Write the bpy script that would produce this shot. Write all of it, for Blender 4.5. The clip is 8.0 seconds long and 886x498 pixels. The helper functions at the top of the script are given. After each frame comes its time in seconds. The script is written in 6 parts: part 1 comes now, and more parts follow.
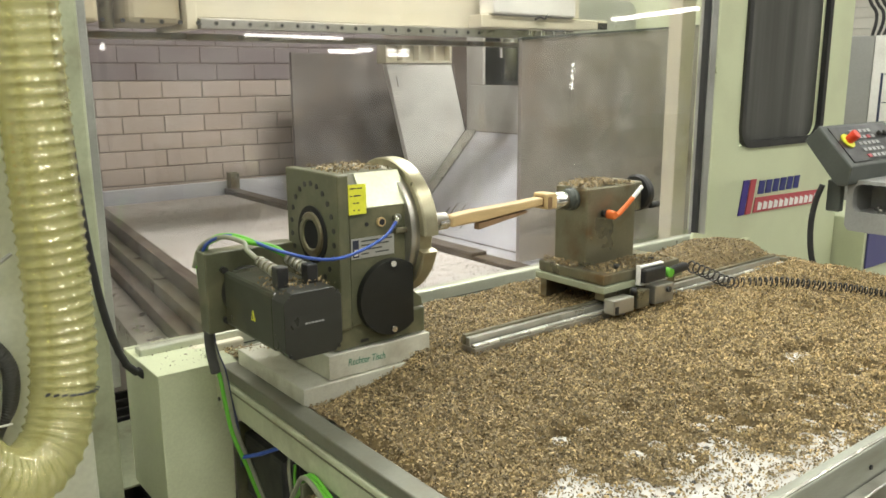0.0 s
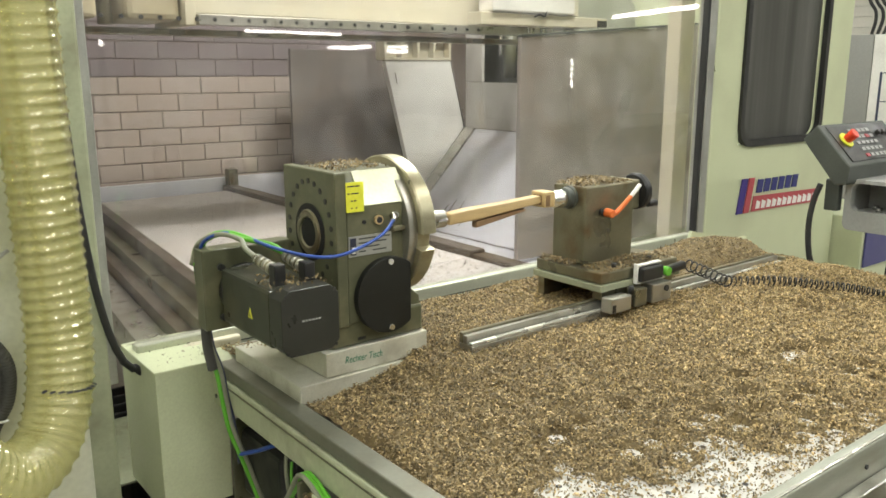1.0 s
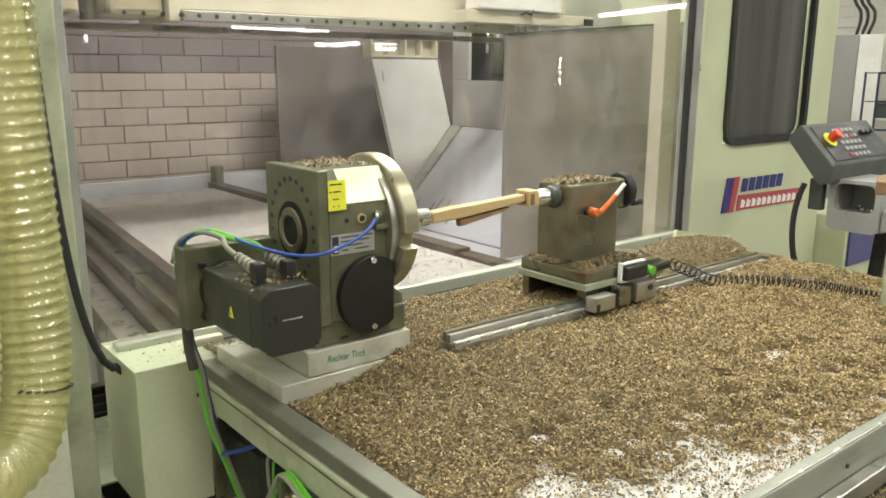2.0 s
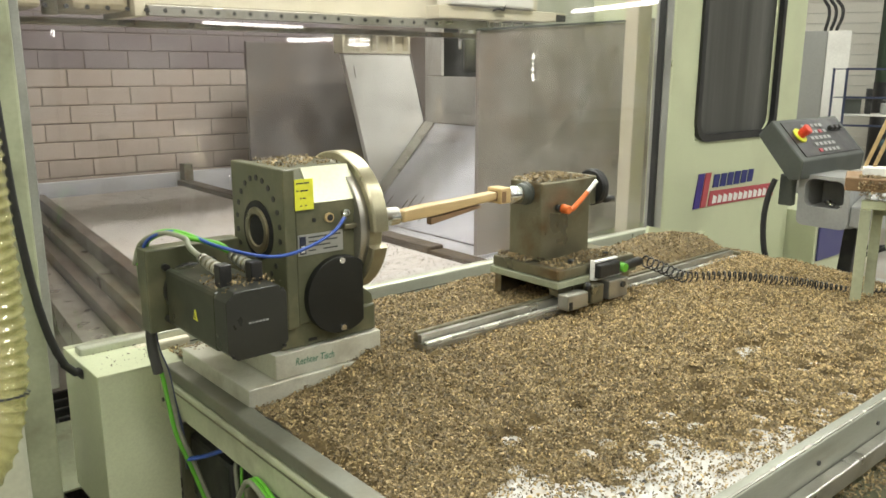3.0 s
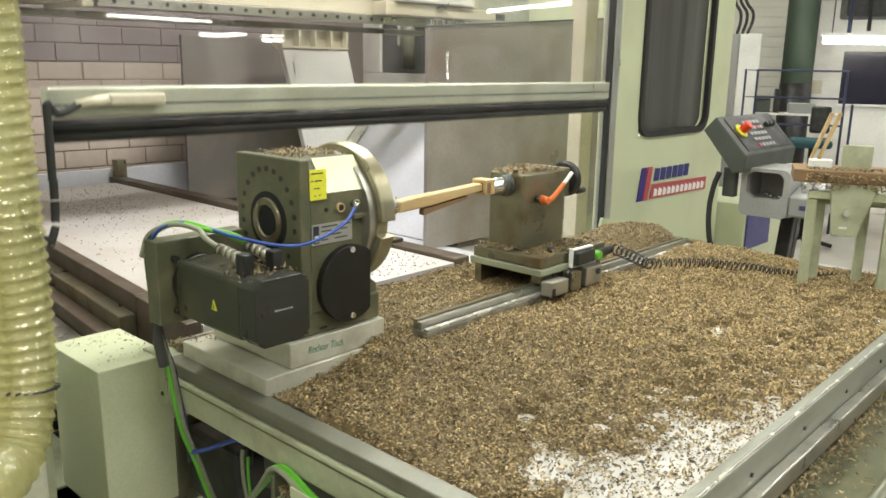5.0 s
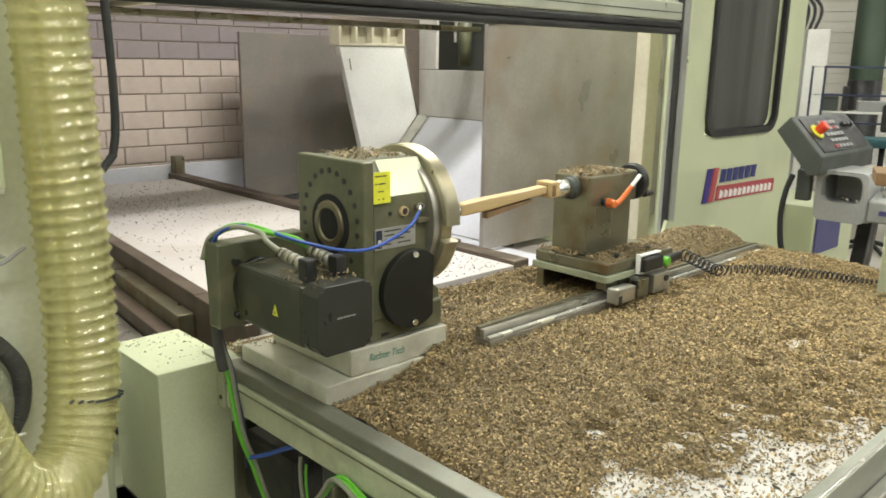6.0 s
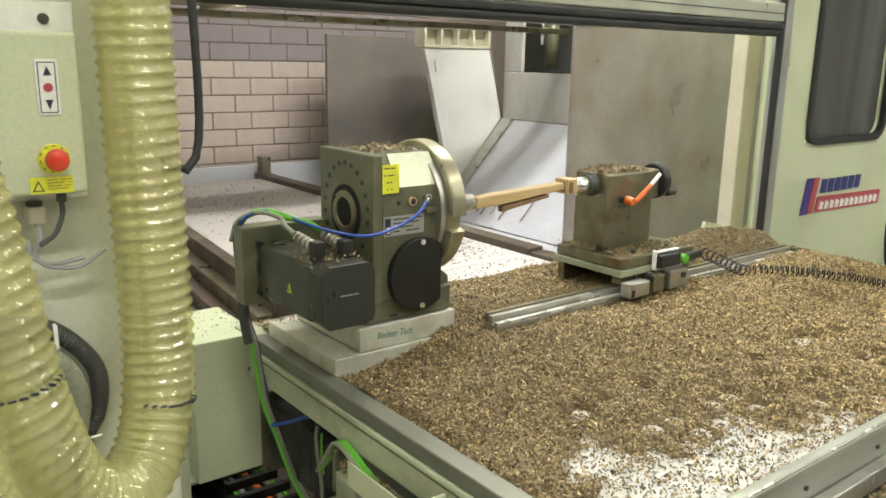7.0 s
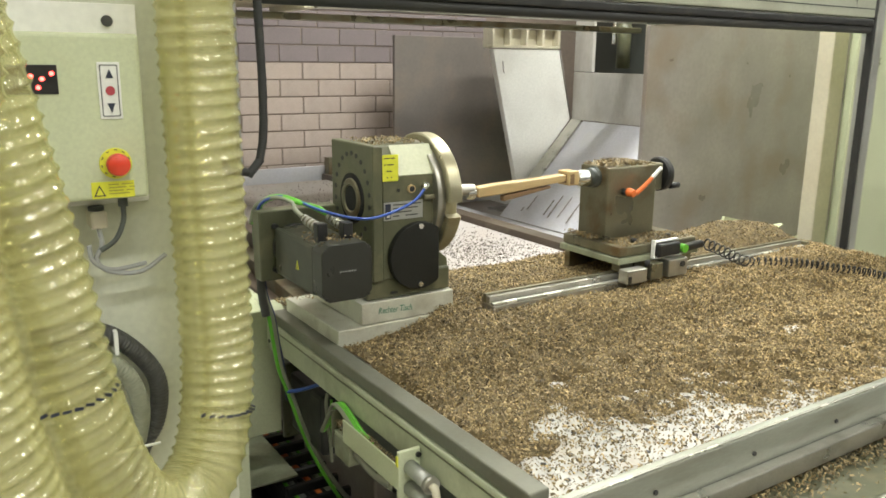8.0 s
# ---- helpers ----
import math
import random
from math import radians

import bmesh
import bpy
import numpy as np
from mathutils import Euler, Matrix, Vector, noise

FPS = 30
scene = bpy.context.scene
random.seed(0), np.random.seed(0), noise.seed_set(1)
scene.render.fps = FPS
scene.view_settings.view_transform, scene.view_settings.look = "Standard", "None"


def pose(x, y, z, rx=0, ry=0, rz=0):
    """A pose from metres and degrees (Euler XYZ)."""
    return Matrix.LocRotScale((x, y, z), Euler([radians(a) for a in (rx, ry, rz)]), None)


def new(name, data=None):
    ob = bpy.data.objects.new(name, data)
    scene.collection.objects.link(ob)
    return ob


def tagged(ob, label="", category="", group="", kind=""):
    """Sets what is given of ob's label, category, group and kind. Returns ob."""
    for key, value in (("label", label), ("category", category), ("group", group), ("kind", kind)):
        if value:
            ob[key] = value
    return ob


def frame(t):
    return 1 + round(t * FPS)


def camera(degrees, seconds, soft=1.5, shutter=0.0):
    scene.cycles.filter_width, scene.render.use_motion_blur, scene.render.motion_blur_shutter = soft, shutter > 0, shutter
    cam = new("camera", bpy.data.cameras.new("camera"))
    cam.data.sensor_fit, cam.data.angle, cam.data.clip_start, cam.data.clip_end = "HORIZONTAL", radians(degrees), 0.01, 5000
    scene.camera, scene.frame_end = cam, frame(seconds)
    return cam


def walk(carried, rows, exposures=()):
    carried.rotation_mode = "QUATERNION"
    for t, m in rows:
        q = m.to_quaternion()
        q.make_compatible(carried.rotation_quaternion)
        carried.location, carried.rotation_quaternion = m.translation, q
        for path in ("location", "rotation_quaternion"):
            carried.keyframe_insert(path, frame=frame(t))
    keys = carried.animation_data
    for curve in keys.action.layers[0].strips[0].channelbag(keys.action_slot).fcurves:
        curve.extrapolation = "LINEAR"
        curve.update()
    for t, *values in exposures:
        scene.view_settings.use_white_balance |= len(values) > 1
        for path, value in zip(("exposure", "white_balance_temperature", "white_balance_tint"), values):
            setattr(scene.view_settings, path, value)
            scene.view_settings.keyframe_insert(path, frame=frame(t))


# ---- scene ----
cam = camera(58.0, 8.0, soft=1.6, shutter=0.4)
PATH = [
    (0.0, 0.000, 0.000, 1.700, 77.77, 0.36, -37.94),
    (0.5, 0.003, -0.003, 1.703, 77.63, 0.25, -37.92),
    (1.0, 0.003, -0.001, 1.703, 77.54, 0.11, -37.98),
    (1.5, 0.005, -0.005, 1.703, 77.49, -0.04, -38.14),
    (3.0, 0.049, 0.015, 1.704, 77.11, -0.19, -40.59),
    (3.5, 0.037, 0.022, 1.703, 76.98, -0.28, -41.58),
    (4.0, -0.019, 0.041, 1.705, 76.83, -0.69, -44.83),
    (4.2, -0.048, 0.048, 1.702, 76.90, -0.65, -46.00),
    (5.3, -0.186, 0.165, 1.691, 77.04, -0.87, -47.08),
    (5.5, -0.179, 0.181, 1.691, 76.99, -0.79, -46.13),
    (6.0, -0.147, 0.219, 1.698, 76.71, -0.84, -43.52),
    (6.5, -0.124, 0.250, 1.697, 76.79, -0.85, -40.49),
    (7.0, -0.102, 0.270, 1.700, 76.76, -0.99, -37.56),
    (7.5, -0.086, 0.298, 1.699, 76.79, -0.85, -35.12),
    (8.0, -0.063, 0.326, 1.700, 76.74, -0.66, -32.84),
]
walk(cam, [(t, pose(x, y, z, rx, ry, rz)) for t, x, y, z, rx, ry, rz in PATH])

# how far the table has run into the machine, and how far the lift door is up
TABLE_RUN = [(0.0, 0.0), (3.0, 0.0), (5.5, 0.0), (6.0, 0.006), (6.25, 0.05), (6.5, 0.130), (7.0, 0.289), (7.5, 0.445), (8.0, 0.612)]
DOOR_RUN = [(0.0, 0.0), (2.0, 0.0), (3.5, 0.0), (3.7, 0.008), (3.85, 0.035), (4.0, 0.088), (4.2, 0.181), (4.5, 0.36), (4.9, 0.61),
            (5.3, 0.864), (5.5, 0.958), (5.7, 1.014), (5.9, 1.022), (7.0, 1.022), (8.0, 1.022)]
TABLE_THINGS, DOOR_THINGS, BOARD_THING = [], [], []

# ---- light ----
world = bpy.data.worlds.new("world")
scene.world = world
world.use_nodes = True
world.node_tree.nodes["Background"].inputs[0].default_value = (0.9, 0.95, 1.0, 1)
world.node_tree.nodes["Background"].inputs[1].default_value = 0.02
scene.view_settings.exposure = 0.0

CEILING = 4.2
TUBES = [(-2.0, -3.0), (1.2, -3.0), (4.4, -3.0), (7.6, -3.0), (-2.6, -0.2), (0.2, -0.2), (3.0, -0.2), (5.8, -0.2), (10.5, 1.6), (7.6, 3.8), (0.4, 3.0), (2.6, 2.75), (3.75, 2.95), (3.2, 3.75)]


def ceiling_lamp(x, y, power):
    lamp = bpy.data.lights.new("tube_light", "AREA")
    lamp.shape, lamp.size, lamp.size_y, lamp.energy, lamp.color = "RECTANGLE", 1.5, 0.16, power, (0.985, 1.0, 0.94)
    ob = new("tube_light", lamp)
    ob.matrix_world = pose(x, y, CEILING - 0.16)


# the tubes over the machine are unseen, added to brighten its inside
for tx, ty in TUBES:
    ceiling_lamp(tx, ty, (74.0 if tx > 3.5 else 52.0) if ty > 2.5 and tx < 5 else 50.0)

# ---- materials ----
MATS = {}


def rgb(r, g, b):
    """Linear colour from 0-255 screen values."""
    return tuple(((c / 255 + 0.055) / 1.055) ** 2.4 if c > 10 else c / 255 / 12.92 for c in (r, g, b))


def surface(name, colour, rough=0.5, metal=0.0, vary=0.12, scale=8.0, fine=90.0, bump=0.1, dirt=None, dirt_amount=0.0, dirt_scale=3.0, island=0.0, coat=0.0, stretch=(1, 1, 1), piece=0.0):
    """Base colour with two scales of noise, dirt patches, roughness variation and fine relief."""
    if name in MATS:
        return MATS[name]
    m = bpy.data.materials.new(name)
    m.use_nodes = True
    nt = m.node_tree
    n, l = nt.nodes, nt.links
    b = n["Principled BSDF"]
    co = n.new("ShaderNodeTexCoord")
    mp = n.new("ShaderNodeMapping")
    mp.inputs["Scale"].default_value = stretch
    l.new(co.outputs["Object"], mp.inputs["Vector"])

    def noise_tex(s, detail=4.0):
        t = n.new("ShaderNodeTexNoise")
        t.inputs["Scale"].default_value, t.inputs["Detail"].default_value = s, detail
        l.new(mp.outputs[0], t.inputs["Vector"])
        return t

    def mixed(kind, fac, a, c):
        x = n.new("ShaderNodeMix")
        x.data_type, x.blend_type = "RGBA", kind
        if isinstance(fac, float):
            x.inputs[0].default_value = fac
        else:
            l.new(fac, x.inputs[0])
        for sock, v in ((x.inputs[6], a), (x.inputs[7], c)):
            if isinstance(v, tuple):
                sock.default_value = (*v, 1)
            else:
                l.new(v, sock)
        return x.outputs[2]

    def ramp(val, a, c, lo, hi):
        r = n.new("ShaderNodeMapRange")
        r.inputs[1].default_value, r.inputs[2].default_value, r.inputs[3].default_value, r.inputs[4].default_value = a, c, lo, hi
        l.new(val, r.inputs[0])
        return r.outputs[0]

    big, small = noise_tex(scale), noise_tex(fine, 6.0)
    dark = tuple(c * (1 - vary) for c in colour)
    light = tuple(min(1.0, c * (1 + vary)) for c in colour)
    col = mixed("MIX", ramp(big.outputs["Fac"], 0.3, 0.7, 0.0, 1.0), dark, light)
    col = mixed("MIX", ramp(small.outputs["Fac"], 0.35, 0.7, 0.0, 0.35), col, tuple(c * 0.72 for c in colour))
    if dirt:
        d = noise_tex(dirt_scale, 8.0)
        col = mixed("MIX", ramp(d.outputs["Fac"], 0.5, 0.68, 0.0, dirt_amount), col, dirt)
    if island or piece:
        g = n.new("ShaderNodeNewGeometry") if island else n.new("ShaderNodeObjectInfo")
        hs = n.new("ShaderNodeHueSaturation")
        l.new(ramp(g.outputs["Random Per Island" if island else "Random"], 0, 1, 1 - (island or piece), 1 + (island or piece)), hs.inputs["Value"])
        l.new(col, hs.inputs["Color"])
        col = hs.outputs[0]
    l.new(col, b.inputs["Base Color"])
    l.new(ramp(big.outputs["Fac"], 0.3, 0.7, max(0.03, rough - 0.1), min(1.0, rough + 0.1)), b.inputs["Roughness"])
    b.inputs["Metallic"].default_value = metal
    b.inputs["Coat Weight"].default_value = coat
    if bump:
        bp = n.new("ShaderNodeBump")
        bp.inputs["Strength"].default_value, bp.inputs["Distance"].default_value = bump, 0.002
        l.new(small.outputs["Fac"], bp.inputs["Height"])
        l.new(bp.outputs[0], b.inputs["Normal"])
    MATS[name] = m
    return m


def glowing(name, colour, strength):
    m = bpy.data.materials.new(name)
    m.use_nodes = True
    b = m.node_tree.nodes["Principled BSDF"]
    b.inputs["Base Color"].default_value = (*colour, 1)
    b.inputs["Emission Color"].default_value = (*colour, 1)
    b.inputs["Emission Strength"].default_value = strength
    return m


def clear(name, tint, rough, gloss):
    """A thin clear sheet: see-through with a Fresnel gloss."""
    m = bpy.data.materials.new(name)
    m.use_nodes = True
    n, l = m.node_tree.nodes, m.node_tree.links
    n.remove(n["Principled BSDF"])
    tr, gl, fr, mx = n.new("ShaderNodeBsdfTransparent"), n.new("ShaderNodeBsdfGlossy"), n.new("ShaderNodeLayerWeight"), n.new("ShaderNodeMixShader")
    fr.inputs["Blend"].default_value = 0.5
    pw, mr = n.new("ShaderNodeMath"), n.new("ShaderNodeMapRange")
    pw.operation = "POWER"
    pw.inputs[1].default_value = 4.0
    mr.inputs[3].default_value, mr.inputs[4].default_value = gloss, 0.8
    l.new(fr.outputs["Facing"], pw.inputs[0])
    l.new(pw.outputs[0], mr.inputs[0])
    tr.inputs[0].default_value = (*tint, 1)
    gl.inputs["Roughness"].default_value = rough
    df, mz = n.new("ShaderNodeBsdfTranslucent"), n.new("ShaderNodeMixShader")
    df.inputs[0].default_value = (0.9, 0.89, 0.90, 1)
    gc, gn, gr = n.new("ShaderNodeTexCoord"), n.new("ShaderNodeTexNoise"), n.new("ShaderNodeMapRange")
    gn.inputs["Scale"].default_value, gn.inputs["Detail"].default_value = 7.0, 9.0
    gr.inputs[1].default_value, gr.inputs[2].default_value, gr.inputs[3].default_value, gr.inputs[4].default_value = 0.40, 0.75, 0.005, 0.07
    l.new(gc.outputs["Object"], gn.inputs["Vector"])
    l.new(gn.outputs["Fac"], gr.inputs[0])
    l.new(gr.outputs[0], mz.inputs[0])
    l.new(tr.outputs[0], mz.inputs[1])
    l.new(df.outputs[0], mz.inputs[2])
    l.new(mr.outputs[0], mx.inputs[0])
    l.new(mz.outputs[0], mx.inputs[1])
    l.new(gl.outputs[0], mx.inputs[2])
    l.new(mx.outputs[0], n["Material Output"].inputs[0])
    return m


PAINT = surface("pale_green_paint", (0.56, 0.60, 0.40), 0.42, vary=0.05, scale=2.5, fine=160, bump=0.05, dirt=(0.30, 0.29, 0.19), dirt_amount=0.22, dirt_scale=2.2)
PAINT_WORN = surface("worn_pale_green_paint", (0.44, 0.47, 0.32), 0.5, vary=0.10, scale=5, fine=70, bump=0.12, dirt=(0.17, 0.155, 0.10), dirt_amount=0.55, dirt_scale=6)
WHITE_PAINT = surface("white_machine_paint", (0.81, 0.80, 0.75), 0.5, vary=0.05, scale=2, fine=60, bump=0.05, dirt=(0.45, 0.42, 0.37), dirt_amount=0.3, dirt_scale=2.5)
CABINET = surface("pale_grey_green_paint", (0.60, 0.615, 0.50), 0.45, vary=0.05, scale=2, fine=80, bump=0.05, dirt=(0.42, 0.41, 0.32), dirt_amount=0.3, dirt_scale=2.5)
GREYED_WHITE = surface("greyed_white_paint", (0.54, 0.52, 0.48), 0.5, vary=0.10, scale=3, fine=60, bump=0.05, dirt=(0.34, 0.30, 0.24), dirt_amount=0.5, dirt_scale=4, stretch=(1, 1, 0.4))
CREAM = surface("cream_paint", (0.62, 0.575, 0.44), 0.5, vary=0.06, scale=3, fine=60, bump=0.05, dirt=(0.40, 0.33, 0.22), dirt_amount=0.3)
OLIVE = surface("olive_machine_paint", (0.098, 0.101, 0.057), 0.36, vary=0.10, scale=9, fine=140, bump=0.06, dirt=(0.22, 0.19, 0.11), dirt_amount=0.35, dirt_scale=14)
ALU = surface("brushed_aluminium", (0.52, 0.53, 0.50), 0.42, metal=0.75, vary=0.08, scale=4, fine=130, bump=0.06, dirt=(0.22, 0.21, 0.17), dirt_amount=0.35, dirt_scale=5)
DOOR_ALU = surface("pale_anodised_bar", (0.56, 0.58, 0.47), 0.36, metal=0.45, vary=0.06, scale=4, fine=130, bump=0.05, dirt=(0.30, 0.29, 0.21), dirt_amount=0.3, dirt_scale=5)
STEEL = surface("ground_steel", (0.50, 0.49, 0.44), 0.34, metal=0.85, vary=0.10, scale=10, fine=220, bump=0.05, dirt=(0.19, 0.17, 0.12), dirt_amount=0.45, dirt_scale=9)
DARK_STEEL = surface("oiled_steel", (0.235, 0.22, 0.15), 0.34, metal=0.7, vary=0.22, scale=6, fine=160, bump=0.06, dirt=(0.15, 0.088, 0.035), dirt_amount=0.75, dirt_scale=9)
CHROME = surface("polished_steel", (0.72, 0.72, 0.70), 0.16, metal=1.0, vary=0.05, scale=20, bump=0.0)
BLACK = surface("black_plastic", (0.018, 0.018, 0.018), 0.42, vary=0.25, scale=12, fine=200, bump=0.06, dirt=(0.08, 0.075, 0.06), dirt_amount=0.35, dirt_scale=16)
BLACK_COVER = surface("black_anodised_cover", (0.014, 0.015, 0.013), 0.36, metal=0.2, vary=0.2, scale=10, fine=180, bump=0.04, dirt=(0.06, 0.055, 0.04), dirt_amount=0.4, dirt_scale=12)
GROUND = surface("bare_ground_plate", (0.66, 0.655, 0.55), 0.36, metal=0.35, vary=0.10, scale=9, fine=200, bump=0.04, dirt=(0.28, 0.25, 0.17), dirt_amount=0.55, dirt_scale=9)
GREY_DARK = surface("brownish_grey_sheet", (0.185, 0.163, 0.145), 0.4, metal=0.1, vary=0.14, scale=3.0, fine=40, bump=0.05, dirt=(0.23, 0.185, 0.14), dirt_amount=0.6, dirt_scale=3)
RIM_ALU = surface("dull_aluminium_rim", (0.37, 0.38, 0.32), 0.40, metal=0.55, vary=0.10, scale=5, fine=110, bump=0.06, dirt=(0.20, 0.18, 0.12), dirt_amount=0.5, dirt_scale=6, stretch=(0.5, 1, 3))
PITCH = surface("pitch_black", (0.006, 0.006, 0.005), 0.85, vary=0.2, scale=12, bump=0.0)
# pale, less metallic base stands in for lamps mirrored in the polished steel
POLISHED = surface("polished_steel_pale_sheen", (0.68, 0.67, 0.60), 0.24, metal=0.6, vary=0.08, scale=12, fine=200, bump=0.03, dirt=(0.50, 0.47, 0.38), dirt_amount=0.35, dirt_scale=20)
RUBBER = surface("black_rubber", (0.022, 0.022, 0.021), 0.6, vary=0.2, scale=9, bump=0.1, dirt=(0.07, 0.065, 0.05), dirt_amount=0.35)
GREY_PANEL = surface("stained_grey_sheet", (0.300, 0.268, 0.245), 0.34, metal=0.1, vary=0.22, scale=3.0, fine=40, bump=0.05, dirt=(0.235, 0.165, 0.115), dirt_amount=0.6, dirt_scale=2.4)
BLUE_GREY = surface("dusty_grey_sheet", (0.66, 0.66, 0.72), 0.45, metal=0.1, vary=0.08, scale=2.5, fine=60, bump=0.04, dirt=(0.60, 0.58, 0.54), dirt_amount=0.4, dirt_scale=3)
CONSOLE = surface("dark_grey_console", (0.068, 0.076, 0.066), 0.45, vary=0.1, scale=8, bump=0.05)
CONSOLE_LIGHT = surface("light_grey_console", (0.33, 0.335, 0.32), 0.45, vary=0.06, scale=6, bump=0.04)
BRICK = surface("pale_brick", (0.485, 0.402, 0.352), 0.85, vary=0.08, scale=7, fine=90, bump=0.35, dirt=(0.42, 0.34, 0.28), dirt_amount=0.5, dirt_scale=5, piece=0.05)
# the upper courses are coloured darker and more violet
BRICK_UPPER = surface("upper_courses_violet_grey", (0.255, 0.212, 0.215), 0.85, vary=0.08, scale=7, fine=90, bump=0.35, piece=0.05)
MORTAR = surface("brown_mortar", (0.25, 0.20, 0.165), 0.9, vary=0.1, scale=20, bump=0.3)
CONCRETE = surface("dusty_concrete", (0.46, 0.44, 0.39), 0.7, vary=0.12, scale=1.5, fine=50, bump=0.2, dirt=(0.42, 0.32, 0.22), dirt_amount=0.5, dirt_scale=2.5)
PLASTER = surface("white_plaster", (0.68, 0.68, 0.64), 0.8, vary=0.05, scale=1.0, fine=40, bump=0.1)
BOARD = surface("white_spoil_board", (0.54, 0.53, 0.495), 0.5, vary=0.06, scale=6, fine=120, bump=0.08, dirt=(0.42, 0.33, 0.20), dirt_amount=0.35, dirt_scale=10)
CHIP = surface("wood_chips", (0.260, 0.195, 0.096), 0.55, vary=0.26, scale=30, fine=300, bump=0.2, island=0.68, dirt=(0.165, 0.128, 0.060), dirt_amount=0.6, dirt_scale=1.6)
CHIP_GOLDEN = surface("golden_wood_chips", (0.42, 0.310, 0.145), 0.5, vary=0.2, scale=30, fine=300, bump=0.2, island=0.6)
CHIP_BED = surface("matted_wood_dust", (0.155, 0.112, 0.050), 0.9, vary=0.4, scale=60, fine=200, bump=1.0)
WOOD = surface("blond_walnut_blank", (0.56, 0.41, 0.20), 0.5, vary=0.18, scale=6, fine=60, bump=0.08, dirt=(0.38, 0.25, 0.11), dirt_amount=0.6, dirt_scale=4, stretch=(0.6, 6, 6))
WOOD_DARK = surface("brown_wood", (0.22, 0.135, 0.065), 0.6, vary=0.2, scale=6, fine=60, bump=0.1, stretch=(4, 0.6, 4))
YELLOW = surface("yellow_label", (0.72, 0.72, 0.05), 0.5, vary=0.04, scale=20, bump=0.0)
ORANGE = surface("orange_plastic", (0.75, 0.17, 0.035), 0.4, vary=0.05, scale=20, bump=0.0)
RED = surface("red_plastic", (0.68, 0.055, 0.022), 0.35, vary=0.05, scale=20, bump=0.0)
RED_INK = surface("red_sign", (0.44, 0.07, 0.085), 0.45, vary=0.05, scale=20, bump=0.0)
BLUE_INK = surface("blue_sign", (0.03, 0.035, 0.17), 0.45, vary=0.05, scale=20, bump=0.0)
PURPLE_INK = surface("violet_sign", (0.05, 0.03, 0.22), 0.45, vary=0.05, scale=20, bump=0.0)
INK = surface("dark_ink", (0.02, 0.025, 0.045), 0.5, vary=0.05, scale=20, bump=0.0)
WHITE = surface("white_print", (0.80, 0.80, 0.76), 0.5, vary=0.03, scale=20, bump=0.0)
GREEN = surface("bright_green_sheath", (0.13, 0.46, 0.035), 0.42, vary=0.08, scale=30, bump=0.0)
GREEN_DARK = surface("green_pen", (0.02, 0.18, 0.10), 0.6, vary=0.1, scale=30, bump=0.0)
BLUE = surface("blue_hose", (0.035, 0.085, 0.36), 0.35, vary=0.08, scale=30, bump=0.0)
GREY_CABLE = surface("olive_grey_sheath", (0.25, 0.26, 0.19), 0.5, vary=0.08, scale=30, bump=0.0)
NAVY = surface("navy_steel_tube", (0.03, 0.04, 0.085), 0.45, vary=0.1, scale=10, bump=0.0)
BLUE_PANEL = surface("violet_blue_panel", (0.075, 0.075, 0.20), 0.5, vary=0.08, scale=4, bump=0.0)
GLASS = clear("scratched_door_glass", (0.915, 0.905, 0.90), 0.02, 0.06)
# opaque pane; vertical lighter and darker bands are put into its colour
DARK_GLASS = surface("smoked_window", (0.098, 0.098, 0.090), 0.12, vary=0.38, scale=1.6, bump=0.0, coat=0.3, stretch=(4, 4, 0.12))
PAINT_DULL = surface("dull_scuffed_green_paint", (0.30, 0.32, 0.215), 0.5, vary=0.12, scale=8, fine=70, bump=0.1, dirt=(0.13, 0.115, 0.07), dirt_amount=0.6, dirt_scale=9)
OLIVE_SHEEN = surface("olive_lightened_for_sheen", (0.46, 0.47, 0.34), 0.36, metal=0.5, vary=0.05, scale=9, fine=100, bump=0.0)
TAN = surface("tan_machine_paint", (0.46, 0.40, 0.27), 0.5, vary=0.15, scale=5, fine=60, bump=0.05, dirt=(0.20, 0.15, 0.09), dirt_amount=0.5, dirt_scale=5)
RIM_GREY = surface("dull_grey_rim", (0.185, 0.185, 0.145), 0.42, metal=0.35, vary=0.10, scale=5, fine=90, bump=0.06, dirt=(0.14, 0.12, 0.08), dirt_amount=0.5, dirt_scale=7)
DUSTY_BOARD = surface("dusty_pinkish_board", (0.47, 0.435, 0.415), 0.55, vary=0.08, scale=2, fine=80, bump=0.05, dirt=(0.40, 0.34, 0.30), dirt_amount=0.6, dirt_scale=3)
BROWN_RAIL = surface("brown_oily_rail", (0.10, 0.075, 0.055), 0.4, metal=0.3, vary=0.2, scale=6, fine=80, bump=0.1, dirt=(0.20, 0.16, 0.12), dirt_amount=0.5, dirt_scale=5)
WARM_STEEL = surface("yellowed_turned_steel", (0.40, 0.375, 0.255), 0.34, metal=0.7, vary=0.12, scale=9, fine=200, bump=0.05, dirt=(0.20, 0.16, 0.09), dirt_amount=0.5, dirt_scale=6)
CONSOLE_OLIVE = surface("dark_olive_motor_paint", (0.036, 0.039, 0.025), 0.36, vary=0.12, scale=9, fine=120, bump=0.06, dirt=(0.10, 0.085, 0.05), dirt_amount=0.45, dirt_scale=12)
MOTOR_CAP = surface("dark_grey_motor_cap", (0.024, 0.025, 0.020), 0.36, vary=0.12, scale=9, fine=120, bump=0.06)
CHIP_GREY = surface("grey_chips", (0.19, 0.165, 0.14), 0.8, vary=0.3, scale=30, bump=0.2, island=0.5)
